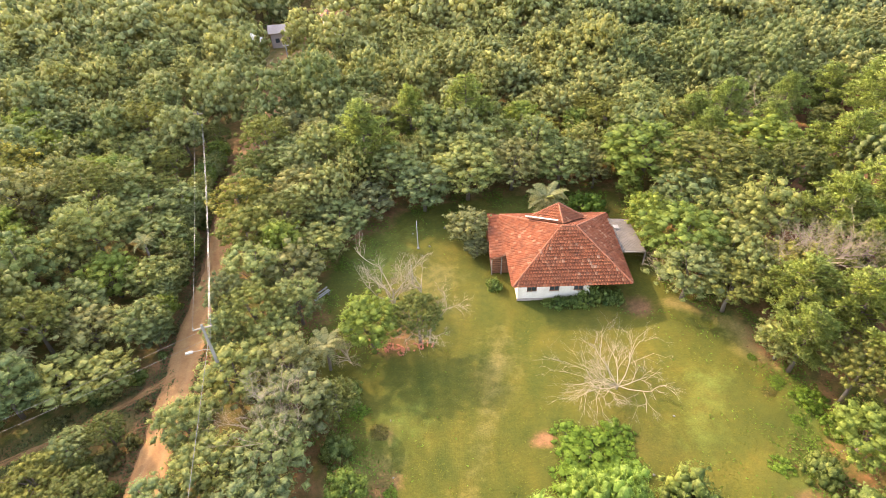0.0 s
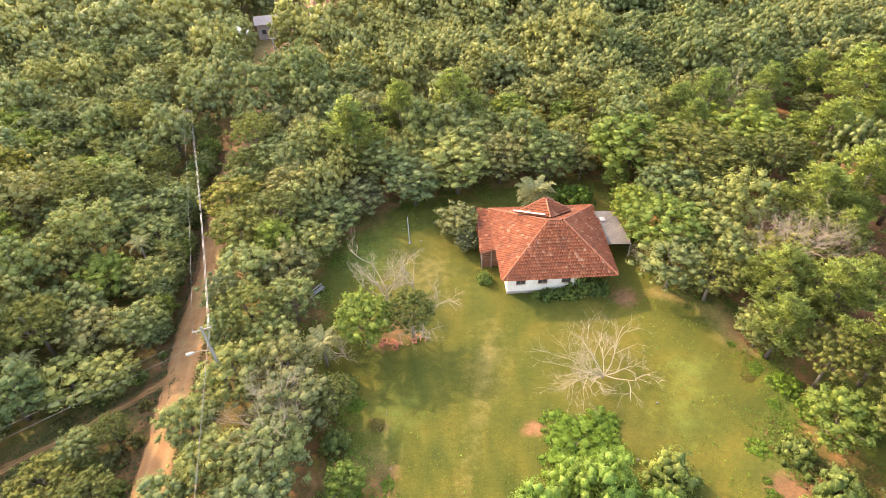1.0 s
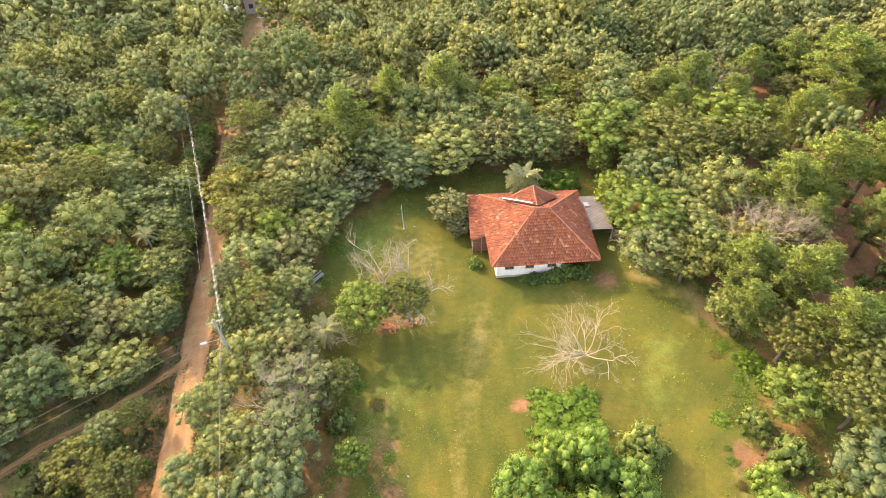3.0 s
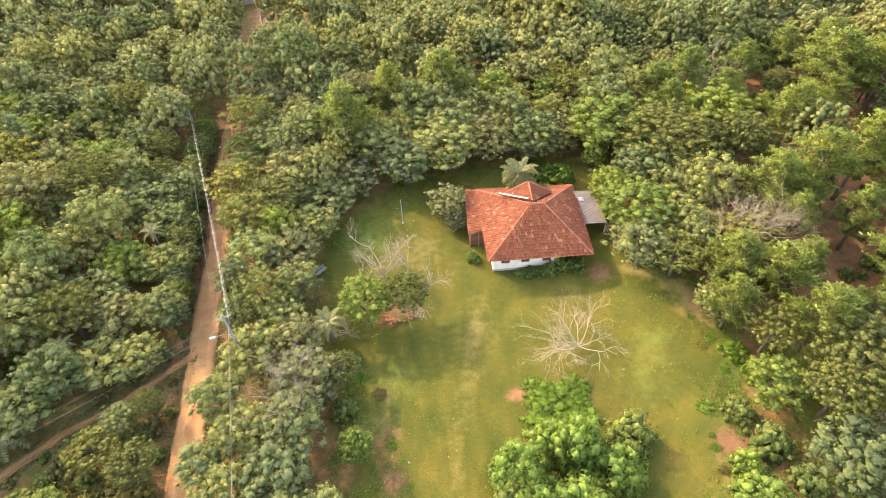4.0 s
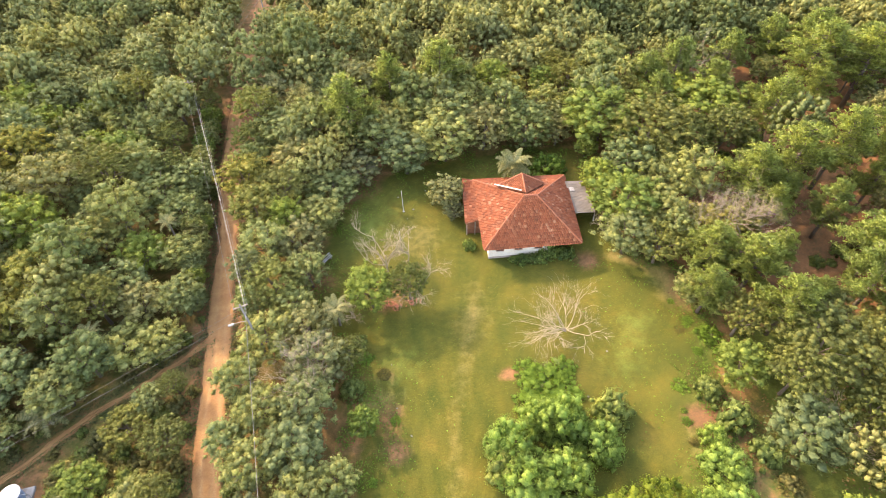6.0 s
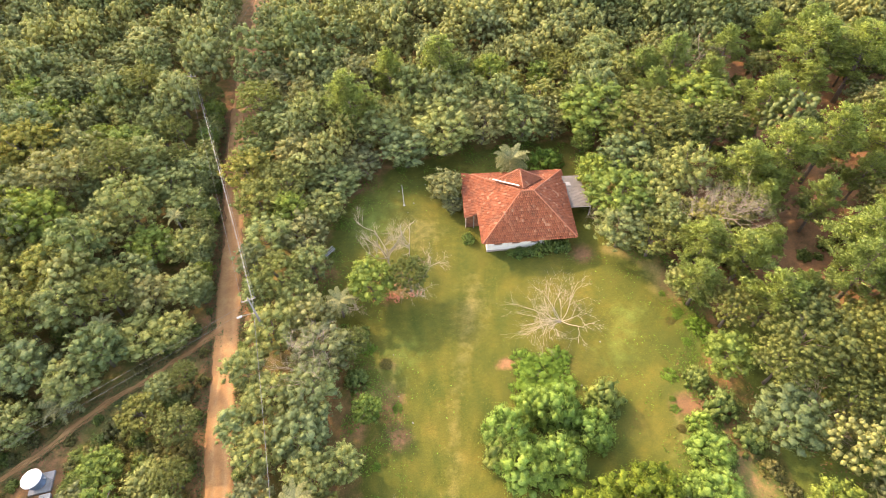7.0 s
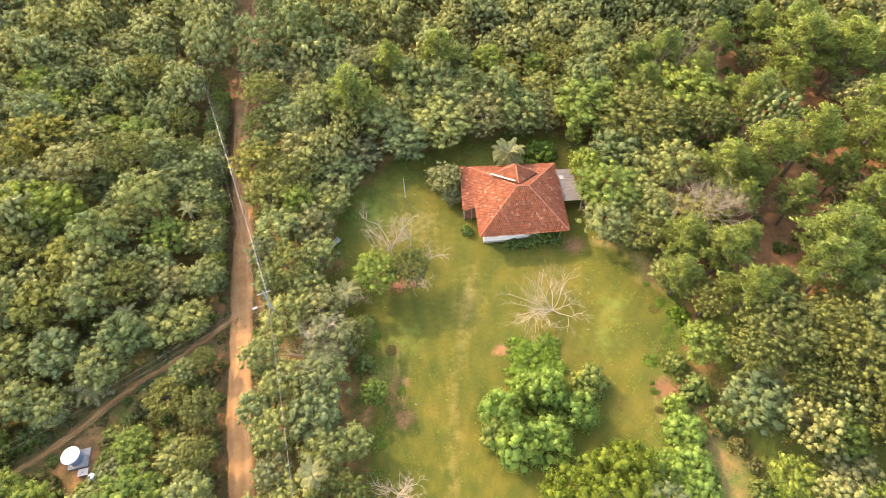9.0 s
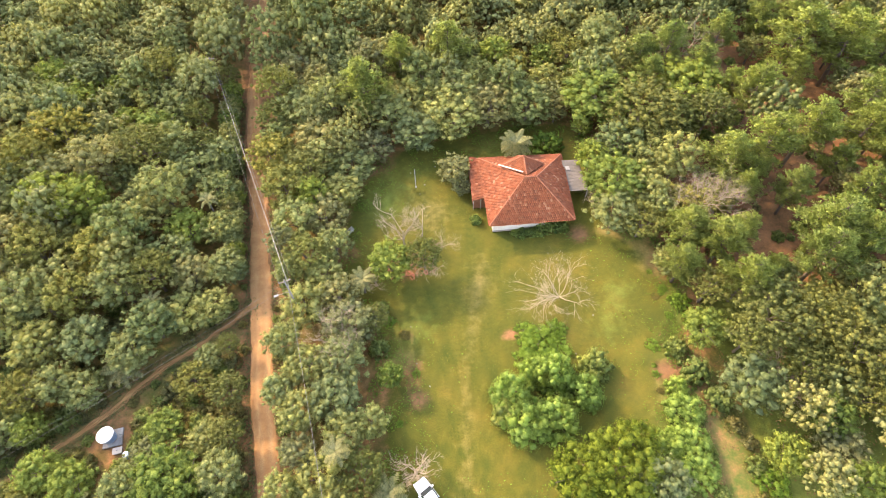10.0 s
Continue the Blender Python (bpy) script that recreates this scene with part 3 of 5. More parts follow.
def needles(r, c, d, length):
    """A tuft of needle fans that spring from one place."""
    n = len(d)
    side = unit(np.cross(d, r.normal(size=(n, 3))))
    s = (length * r.uniform(0.6, 1.2, n))[:, None]
    verts = np.stack([c + 0 * d, c + d * s - side * s * 0.14, c + d * s * 0.92 + side * s * 0.14], 1).reshape(-1, 3)
    return verts, np.arange(3 * n).reshape(n, 3)


def pine(x, y, radius, height):
    trunk, leaves = pine_meshes(int(pick.integers(3)))
    s = radius / 3.0
    tree = thing("pine_tree", pose(x, y, ground_z(x, y), 0, 0, float(pick.uniform(0, 360))) @ Matrix.Diagonal((s, s, height / 12.0, 1)),
                 "light green pine with tufted needles above reddish litter", "tree", "pines")
    part("trunk", trunk, None, tree)
    part("crown", leaves, None, tree)
    planted.append((x, y, radius * 0.9))
    return tree


MOUNDS = {
    "vine": ("vine_mound", "bright green creeper smothering a small tree", 60, 0.2, 0.042, 4600),
    "vine2": ("shrub", "dull green leafy shrub with pale leaf undersides", 30, 0.27, 0.07, 1500),
    "scrub": ("shrub", "low olive scrub beside the dirt lane", 30, 0.26, 0.075, 1000),
    "weed": ("weed_patch", "low patch of lush green weeds on the meadow", 40, 0.2, 0.06, 1500),
    "dry": ("weed_patch", "low patch of dull brownish weeds on the meadow", 30, 0.24, 0.085, 800),
    "hedge": ("clipped_shrub", "dense dark green rounded shrub behind the house", 70, 0.17, 0.04, 2600),
    "plant": ("border_plant", "dark leafy border plant below the house wall", 22, 0.3, 0.13, 700),
}


def mound(kind, x, y, radius, height):
    """Growth that is leafy down to the ground."""
    name, label, lobes, spread, leaf, leaves = MOUNDS[kind]
    key = (kind, int(pick.integers(2)))
    if key not in protos:
        v, q, mid, rad, tone, facing = crown(hash_of(kind) + key[1], lobes, -0.02, spread, leaf, leaves, 0.17, 1.0)
        protos[key] = (trunk_build(np.random.default_rng(3), mid, 0.6, 0.1, 0.03, 0.1, 5).mesh("stem", BARK, True), arrays_mesh("foliage", v, q, LEAF[kind], tone, facing))
    ob = thing(name, pose(x, y, ground_z(x, y), 0, 0, float(pick.uniform(0, 360))) @ Matrix.Diagonal((radius, radius, height / 1.15, 1)), label, "shrub")
    part("stem", protos[key][0], None, ob)
    part("foliage", protos[key][1], None, ob)
    planted.append((x, y, radius))
    return ob


def branching(seed, height, spread, trunk=0.42, levels=5, first=5, thick=0.2, low=0.2, droop=0.0):
    """The bare branches of a tree, forked again and again."""
    r = np.random.default_rng(seed)
    b = Build()

    def grow(at, way, length, rad, level):
        pts, d = [Vector(at)], Vector(way).normalized()
        n = 3 if level < levels - 1 else 2
        for _ in range(n):
            d = (d + Vector(r.normal(0, 0.14, 3)) + Vector((0, 0, 0.05 - droop))).normalized()
            pts.append(pts[-1] + d * length / n)
        b.tube(pts, [rad * (1 - 0.5 * i / n) for i in range(n + 1)], 6 if level < 2 else (4 if level < 3 else 3))
        if level >= levels:
            return
        for _ in range(int(r.integers(2, 5)) if level else first):
            f = r.uniform(0.35, 1.0) if level else r.uniform(low, 1.0)
            i = min(n - 1, int(f * n))
            p = pts[i].lerp(pts[i + 1], f * n - i)
            out = d.cross(Vector(r.normal(size=3))).normalized()
            if level == 0:
                out = Vector((out.x, out.y, 0.25 * spread)).normalized()
            grow(p, d * (0.75 if level else 0.5) + out * r.uniform(0.4, 0.85) * (2.0 * spread if level == 0 else 1), (length if level else height * 0.62) * r.uniform(0.5, 0.78), rad * 0.55, level + 1)

    grow((0, 0, -0.1), (0.05, 0, 1), height * trunk, thick, 0)
    return b


def bare_tree(x, y, seed, height, spread, label, material=PALE_BARK, name="bare_tree", squash=1.0, **more):
    ob = thing(name, pose(x, y, ground_z(x, y)) @ Matrix.Diagonal((1, 1, squash, 1)), label, "tree")
    part("forked_trunk", branching(seed, height, spread, **more), material, ob)
    planted.append((x, y, height * 0.35))
    return ob


def frond_mesh(length, seed, width=0.5, leaflets=16):
    """One feather palm leaf that arches away along x."""
    r = np.random.default_rng(seed)
    b = Build()
    arc = [(length * f * (1 - 0.18 * f * f), 0, length * (0.42 * f - 0.72 * f * f)) for f in np.linspace(0, 1, 7)]
    b.tube(arc, [0.03, 0.028, 0.024, 0.02, 0.016, 0.01, 0.005], 3)
    for i in range(leaflets):
        f = 0.12 + 0.88 * i / leaflets
        p = Vector((length * f * (1 - 0.18 * f * f), 0, length * (0.42 * f - 0.72 * f * f)))
        w = width * math.sin(math.pi * min(1, 0.2 + 0.8 * f)) + 0.12
        for s in (-1, 1):
            q = p + Vector((0.35 * w, s * w, -0.25 * w + r.normal(0, 0.05)))
            o = Vector((0.07, 0, 0))
            b.add([p - o, q - o * 0.3, q + o * 0.4, p + o], [(0, 1, 2, 3)])
    return b.mesh("frond", LEAF["palm"])


FRONDS = [frond_mesh(2.7, 1, 0.3, 20), frond_mesh(2.5, 2, 0.3, 20), frond_mesh(2.3, 3, 0.28, 20)]


def palm(x, y, height, scale, leaves, label):
    ob = thing("palm_tree", pose(x, y, ground_z(x, y)), label, "palm")
    r = np.random.default_rng(int(abs(x * 10)))
    b = Build()
    for i in range(7):
        z = (height - 0.2) * i / 7
        b.tube([(0.02 * i, 0, z - 0.02), (0.02 * i + 0.02, 0, z + (height - 0.2) / 7)], [0.19 * scale, 0.15 * scale], 8)
    part("trunk", b, BARK, ob)
    for i in range(leaves):
        f = part("frond", FRONDS[i % 3], None, ob)
        f.matrix_basis = pose(0.14, 0, height - 0.1, float(r.normal(0, 12)), float(-42 + 62 * (i / leaves) + r.normal(0, 6)), i * 137.5) @ Matrix.Diagonal((scale, scale, scale, 1))
    planted.append((x, y, 1.5))
    return ob




# ---- planted trees ----
plant("mid", -15.9, 10.9, 2.7, 5.2)
plant("olive", -11.4, 10.7, 2.6, 5.2)
plant("mid", -13.5, 15.1, 2.5, 5.6)
plant("grey", -18.6, 13.5, 2.1, 5.2)
plant("mid", -18.6, 18.1, 2.6, 6.0)
plant("dark", -14.4, 19.6, 3.1, 6.0)
plant("mid", -10.4, 16.3, 2.1, 4.7)
plant("mid", -18.3, 23.7, 2.7, 6.0)
plant("dark", -13.8, 24.0, 3.1, 6.0)
plant("grey", -12.9, 28.6, 3.5, 5.6)
plant("fresh", -8.0, 21.8, 1.6, 4.0)
plant("mid", -18.6, 32.2, 3.2, 6.0)
plant("grey", -14.4, 33.7, 2.7, 6.0)
plant("olive", -18.7, 39.4, 3.2, 6.7)
plant("mid", -14.9, 41.3, 2.5, 5.9)
plant("mid", -20.6, 46.1, 3.3, 6.7)
plant("grey", -16.5, 46.7, 3.4, 6.7)
plant("mid", -14.4, 51.5, 3.2, 5.2)
plant("gold", -22.5, 52.3, 3.5, 7.8)
plant("gold", -25.2, 58.9, 3.6, 7.8)
plant("olive", -19.4, 55.4, 3.9, 7.4)
plant("grey", -17.8, 62.0, 3.9, 7.4)
plant("mid", -12.7, 56.6, 3.6, 5.2)
plant("grey", -9.5, 61.2, 3.5, 5.2)
plant("olive", -25.2, 67.5, 3.1, 7.4)
plant("mid", -21.0, 68.8, 4.3, 7.8)
plant("olive", -25.0, 73.6, 3.5, 10.0)
plant("dark", -15.8, 69.5, 3.8, 10.0)
plant("mid", -5.8, 66.5, 4.0, 7.5)
plant("dark", -2.0, 62.0, 3.8, 7.0)
plant("mid", 4.0, 64.3, 4.6, 8.5)
plant("grey", 10.4, 66.4, 4.3, 8.0)
plant("mid", 17.0, 66.4, 4.3, 7.6)
plant("grey", 21.7, 65.5, 2.3, 5.6)
plant("fresh", 25.4, 61.8, 1.9, 3.5)
# Olive kind picked for some of these to darken the group.
plant("fresh", 28.0, 64.7, 5.8, 10.0)
plant("olive", 33.8, 59.8, 6.3, 10.0)
plant("fresh", 43.8, 65.3, 5.8, 10.0)
plant("dark", 29.3, 55.0, 3.9, 8.0)
plant("olive", 34.3, 54.3, 3.5, 8.0)
plant("olive", 38.3, 58.0, 4.1, 9.0)
plant("fresh", 26.5, 47.8, 4.5, 8.0)
plant("fresh", 24.7, 53.4, 2.6, 6.5)
plant("dark", 25.1, 42.0, 3.5, 6.5)
plant("olive", 28.5, 39.9, 3.2, 6.0)
plant("mid", 30.7, 45.5, 3.3, 7.5)
plant("grey", 3.4, 54.3, 2.7, 4.7)
plant("grey", 4.2, 51.8, 1.6, 2.8)
plant("olive", 39.0, 23.6, 4.6, 9.0)
plant("olive", 44.1, 22.0, 4.2, 9.0)
plant("olive", 35.3, 21.1, 2.8, 7.5)
plant("olive", 46.4, 17.4, 3.7, 9.0)
plant("olive", 41.0, 17.1, 2.9, 7.0)
plant("fresh", 31.3, 23.5, 2.7, 5.5)
plant("mid", 43.6, 29.5, 2.2, 6.0)
plant("mid", 51.7, 25.7, 3.3, 9.0)
plant("olive", 33.5, 28.5, 2.8, 7.0)
plant("mid", 30.5, 33.5, 2.3, 5.0)
plant("gold2", 16.2, 8.5, 4.2, 7.0)
plant("gold2", 12.0, 8.3, 3.4, 6.5)
plant("dark", 20.5, 6.6, 2.8, 6.0)
plant("gold2", 18.9, 10.8, 2.7, 6.0)
plant("fresh", 41.1, 11.4, 2.4, 6.0)
plant("olive", 45.2, 12.7, 2.6, 7.0)
plant("fresh", 41.4, 4.4, 2.2, 6.0)
plant("fresh", 34.7, 8.0, 2.3, 5.0)
plant("fresh", -34.5, 18.4, 2.2, 3.6)
plant("olive", -32.0, 23.7, 2.4, 3.6)
plant("mid", -29.4, 16.6, 2.3, 3.6)
plant("olive", -27.5, 21.7, 2.2, 4.5)
plant("fresh", -33.1, 12.8, 3.1, 6.0)
plant("mid", -26.9, 12.3, 2.6, 5.5)
plant("fresh", -42.9, 12.7, 2.4, 5.5)
plant("fresh", -46.9, 14.3, 2.4, 5.5)
plant("mid", -37.3, 11.9, 2.3, 5.5)
plant("olive", -26.7, 16.3, 1.9, 5.0)
plant("fresh", -30.7, 11.8, 2.4, 5.5)
plant("olive", -28.5, 28.0, 1.5, 3.6)
plant("mid", -30.9, 26.4, 1.9, 3.6)
plant("dark", -30.1, 39.4, 2.6, 5.3)
plant("mid", -31.8, 46.5, 2.7, 5.3)
plant("mid", -33.2, 54.0, 3.0, 5.9)
plant("dark", -33.6, 61.2, 3.0, 5.9)
plant("fresh", -36.4, 46.9, 3.2, 5.9)
plant("mid", -37.9, 42.2, 3.2, 5.9)
plant("grey", -34.8, 39.0, 3.0, 5.3)
plant("mid", -40.0, 52.3, 3.7, 10.0)
plant("mid", -37.3, 57.7, 3.6, 6.6)
plant("fresh", -51.2, 51.4, 4.0, 10.0)
plant("fresh", -56.7, 53.1, 3.9, 10.0)
plant("gold", -46.8, 42.5, 3.6, 9.0)
plant("gold", -54.9, 43.0, 3.4, 10.0)
plant("gold", -48.5, 35.6, 3.2, 9.0)
plant("mid", -53.8, 36.2, 3.2, 9.0)
plant("dark", -43.2, 37.0, 3.4, 8.5)
plant("dark", -38.1, 31.1, 3.1, 7.0)
plant("mid", -34.3, 33.3, 3.3, 4.6)
plant("dark", -45.5, 29.6, 3.2, 7.0)
plant("mid", -51.7, 29.5, 3.2, 7.0)
plant("dark", -39.9, 27.8, 2.9, 6.0)
plant("mid", -31.1, 33.9, 2.6, 4.0)
plant("dark", -48.1, 24.4, 2.6, 6.0)
plant("mid", -44.9, 23.5, 2.4, 5.0)
plant("olive", -51.7, 23.4, 2.9, 6.0)
plant("fresh", -50.0, 19.4, 1.9, 4.5)
plant("gold", -58.4, 65.7, 4.6, 11.0)
plant("mid", -44.1, 45.5, 3.6, 10.0)
plant("olive", -44.4, 60.8, 4.1, 10.0)
plant("olive", -61.8, 59.9, 4.0, 11.0)
plant("grey", -50.3, 58.5, 4.0, 11.0)

pine(-10.0, 69.2, 4.7, 13.0)
pine(-3.8, 77.3, 3.4, 12.0)
pine(4.7, 77.6, 4.0, 13.0)
pine(52.4, 61.1, 4.2, 12.0)
pine(63.5, 71.7, 5.8, 14.0)
pine(70.8, 69.1, 5.7, 14.0)
pine(42.4, 47.8, 4.3, 11.0)
pine(49.2, 49.4, 4.6, 12.5)
pine(55.3, 50.8, 4.5, 13.5)
pine(43.4, 42.9, 2.7, 9.0)
pine(50.3, 41.8, 3.0, 9.5)
pine(50.7, 34.1, 4.8, 12.0)
pine(33.2, 36.7, 3.6, 9.0)
pine(37.0, 34.2, 3.9, 9.5)
pine(42.5, 30.5, 2.2, 7.0)
pine(53.2, 31.2, 3.5, 12.0)
pine(64.6, 50.6, 4.2, 12.0)
pine(58.8, 39.5, 3.4, 11.0)
pine(31.0, 32.0, 2.9, 8.0)
pine(40.8, 36.3, 2.7, 8.0)

mound("vine", 6.4, 18.4, 2.6, 5.6)
mound("vine", 7.5, 15.0, 3.1, 4.6)
mound("vine", 11.0, 14.9, 3.1, 4.6)
mound("vine", 12.2, 20.2, 2.6, 5.8)
mound("vine", 15.1, 17.7, 2.6, 4.2)
mound("vine2", 17.4, 21.0, 2.3, 3.8)
mound("vine", 9.9, 20.7, 2.4, 4.4)
mound("vine2", 5.7, 16.4, 2.2, 3.6)
mound("weed", 11.5, 25.1, 2.8, 0.7)
mound("weed", 13.1, 23.5, 2.3, 0.8)
mound("weed", 9.6, 23.3, 2.0, 0.6)
mound("weed", 9.8, 26.7, 1.7, 0.5)
mound("weed", 13.7, 26.6, 1.7, 0.6)
mound("vine", 26.4, 14.4, 2.5, 2.6)
mound("vine", 25.7, 10.7, 2.7, 2.4)
mound("vine", 26.4, 17.2, 1.4, 2.4)
mound("vine2", 29.2, 18.8, 2.0, 3.6)
mound("vine2", 30.6, 15.2, 1.8, 3.2)
mound("vine2", 28.1, 22.2, 1.5, 2.6)
mound("vine", 25.6, 7.7, 2.6, 2.2)
mound("vine", 23.6, 11.0, 1.9, 1.8)
mound("hedge", 19.3, 59.7, 2.9, 3.6)
mound("plant", 16.2, 43.4, 1.2, 2.2)
mound("plant", 17.5, 43.1, 1.1, 1.9)
mound("plant", 18.5, 42.9, 0.9, 1.5)
mound("plant", 12.3, 42.7, 1.1, 1.1)
mound("plant", 13.6, 42.6, 1.0, 1.3)
mound("plant", 14.9, 42.8, 1.2, 1.5)
mound("plant", 11.2, 42.9, 0.7, 0.7)
mound("weed", 31.0, 28.7, 1.5, 1.2)
mound("weed", 31.6, 26.0, 1.4, 1.5)
mound("weed", 33.2, 5.8, 2.0, 1.5)
mound("plant", 5.7, 45.8, 1.0, 1.5)

bare_tree(15.2, 31.4, 4, 10.0, 2.4, "leafless pale tree with wide crooked branches on the meadow", first=13, thick=0.10, levels=5, low=0.35, trunk=0.15, squash=0.6)
bare_tree(-5.3, 42.5, 9, 7.5, 0.9, "half-dead pale tree with lichen-grey branches", first=6, thick=0.17)
bare_tree(-2.6, 43.8, 12, 5.5, 1.0, "small leafless tree with thin pale branches", first=6, thick=0.1)
bare_tree(-9.4, 36.0, 15, 3.6, 2.2, "fallen dry branch lying on the grass", first=7, thick=0.09, low=0.05, name="fallen_branch", droop=0.06)
bare_tree(-5.6, 10.8, 18, 4.4, 1.6, "leafless brown shrub tree beside the parked car", TWIG, first=12, thick=0.12, low=0.1)
bare_tree(37.9, 16.2, 21, 5.0, 1.5, "dry leafless shrub among green trees", TWIG, first=9, thick=0.12, low=0.15)
bare_tree(35.9, 42.6, 24, 9.5, 0.55, "pale half-bare tree rising among pines", TWIG, first=15, thick=0.11, low=0.3)
bare_tree(39.2, 39.6, 52, 8.0, 0.5, "thin pale leafless tree beside pines", TWIG, first=10, thick=0.09, low=0.3)
bare_tree(-13.8, 27.4, 41, 7.6, 1.5, "grey leafless crown among green trees", TWIG, first=12, thick=0.1, low=0.45)
bare_tree(47.4, 76.0, 47, 10.5, 1.2, "pale leafless tree at the edge of the pines", TWIG, first=12, thick=0.13, low=0.4)
bare_tree(23.9, 45.2, 27, 4.5, 1.4, "dry tangle of pale branches beside the shed", first=7, thick=0.08, low=0.1)
plant("fresh", -7.3, 37.4, 3.0, 6.6)
plant("olive", -2.6, 37.8, 2.4, 6.4)
bare_tree(-1.7, 38.0, 33, 6.0, 1.1, "thin leafless tree with brown branches on the meadow", TWIG, first=8, thick=0.1, low=0.3)
plant("gold", 35.3, 42.1, 3.6, 6.5)
plant("gold", 39.7, 43.2, 3.4, 6.5)
palm(13.2, 56.9, 4.5, 1.2, 34, "feathery grey-green palm rising behind the roof")
palm(-38.5, 34.1, 4.3, 0.8, 16, "pale-fronded palm among dark broadleaf trees")
palm(-33.4, 49.9, 5.4, 0.7, 14, "slender palm with drooping pale fronds")
palm(-41.4, 25.9, 2.2, 1.2, 14, "low feather palm beside the lane")
palm(-11.2, 35.1, 3.6, 0.9, 16, "grey-green feather palm at the meadow edge")
palm(-8.8, 8.5, 2.6, 1.0, 16, "low feather palm beside the meadow")
palm(-14.0, 12.6, 5.6, 0.8, 14, "palm with pale fronds between trees")
plant("mid", -16.5, 36.8, 2.6, 5.3)
plant("mid", -21.2, 38.0, 2.2, 5.9)
plant("grey", -22.3, 42.4, 2.3, 6.4)
plant("mid", -21.2, 27.2, 2.3, 6.6)
plant("dark", -21.1, 20.9, 2.1, 5.5)
plant("mid", -20.2, 9.9, 2.0, 5.2)
plant("olive", -9.7, 29.4, 2.0, 4.6)
mound("vine2", -9.5, 26.2, 1.5, 2.4)
mound("vine2", -9.0, 32.1, 1.3, 1.8)


# ---- the house ----
HOUSE = pose(7.17, 42.42, 0, 0, 0, -0.8)
EAVE = 3.0
house = thing("house", HOUSE, "white single-storey house with a large hipped terracotta roof", "house")
HTL, HTR = Vector((5.75, 5.86, 6.4)), Vector((7.40, 5.73, 6.4))
EFL, EFR, EBR, EBL = Vector((0, 0, EAVE)), Vector((12.39, 0, EAVE)), Vector((13.0, 13.0, EAVE)), Vector((0, 13.4, EAVE))
EXF, EXB, SLI = Vector((-1.84, 5.15, 2.65)), Vector((-1.34, 14.3, 2.65)), Vector((0, 5.4, EAVE))
APEX, PF, PL, PR, PB = Vector((6.08, 9.38, 7.05)), Vector((6.05, 6.3, 6.45)), Vector((2.75, 9.5, 5.1)), Vector((9.2, 9.5, 5.05)), Vector((6.0, 13.0, 3.4))
tiles = np.random.default_rng(8)


def slope(name, corners, label="", row=0.37, col=0.3):
    """One roof slope: a deck, and the courses of tiles laid on it. corners: the two at the eave first, then round anticlockwise."""
    o, u = corners[0], (corners[1] - corners[0]).normalized()
    nrm = u.cross(corners[2] - corners[0]).normalized()
    v = nrm.cross(u)
    flat = [((c - o).dot(u), (c - o).dot(v)) for c in corners]
    deck = Build()
    low = [c - nrm * 0.14 for c in corners]
    n = len(corners)
    deck.add(list(corners) + low, [tuple(range(n)), tuple(reversed(range(n, 2 * n)))] + [(i, n + i, n + (i + 1) % n, (i + 1) % n) for i in range(n)])
    ob = part(name, deck, WOOD, house, label)
    lay = Build()
    us, vs = [p[0] for p in flat], [p[1] for p in flat]
    k = 0
    y = min(vs) - 0.06
    while y < max(vs):
        x = min(us) - 0.2 + (0.15 if k % 2 else 0)
        while x < max(us):
            if inside(flat, np.array(x + col / 2), np.array(max(y + row * 0.5, 0.02))):
                h = tiles.normal(0, 0.008)
                x1 = x + col * 0.96
                verts, faces = [], []
                for yy, lift in ((y - 0.05, 0.13 + h), (y + row, 0.03)):
                    for f, a in ((0, 0.0), (0.25, 0.035), (0.6, 0.04), (0.85, 0.0), (1, -0.005)):
                        verts.append(o + u * (x + (x1 - x) * f) + v * yy + nrm * (lift + a))
                for f in (0, 0.25, 0.6, 0.85, 1):
                    verts.append(o + u * (x + (x1 - x) * f) + v * (y - 0.015) + nrm * 0.0)
                for i in range(4):
                    faces += [(i, i + 1, i + 6, i + 5), (10 + i, 11 + i, i + 1, i)]
                lay.add(verts, faces)
            x += col
        y += row
        k += 1
    part("tiling", lay, TILE, ob)
    return ob


slope("roof_slope", [EFL, EFR, HTR, HTL], "hipped roof slope with rows of red clay tiles")
slope("roof_slope", [EFR, EBR, HTR], "hipped roof slope with red clay tiles")
slope("roof_slope", [EBL, EFL, HTL], "lichen-speckled orange clay tiles")
slope("roof_slope", [EBR, EBL, HTL, HTR], "hipped roof slope with red clay tiles")
slope("veranda_roof", [EXB, EXF, SLI, EBL], "darker low-pitched veranda tiles")
for a, b, c in ((PL, PF, APEX), (PF, PR, APEX), (PR, PB, APEX), (PB, PL, APEX)):
    slope("lantern_slope", [a, b, c], "small raised roof of red clay tiles")


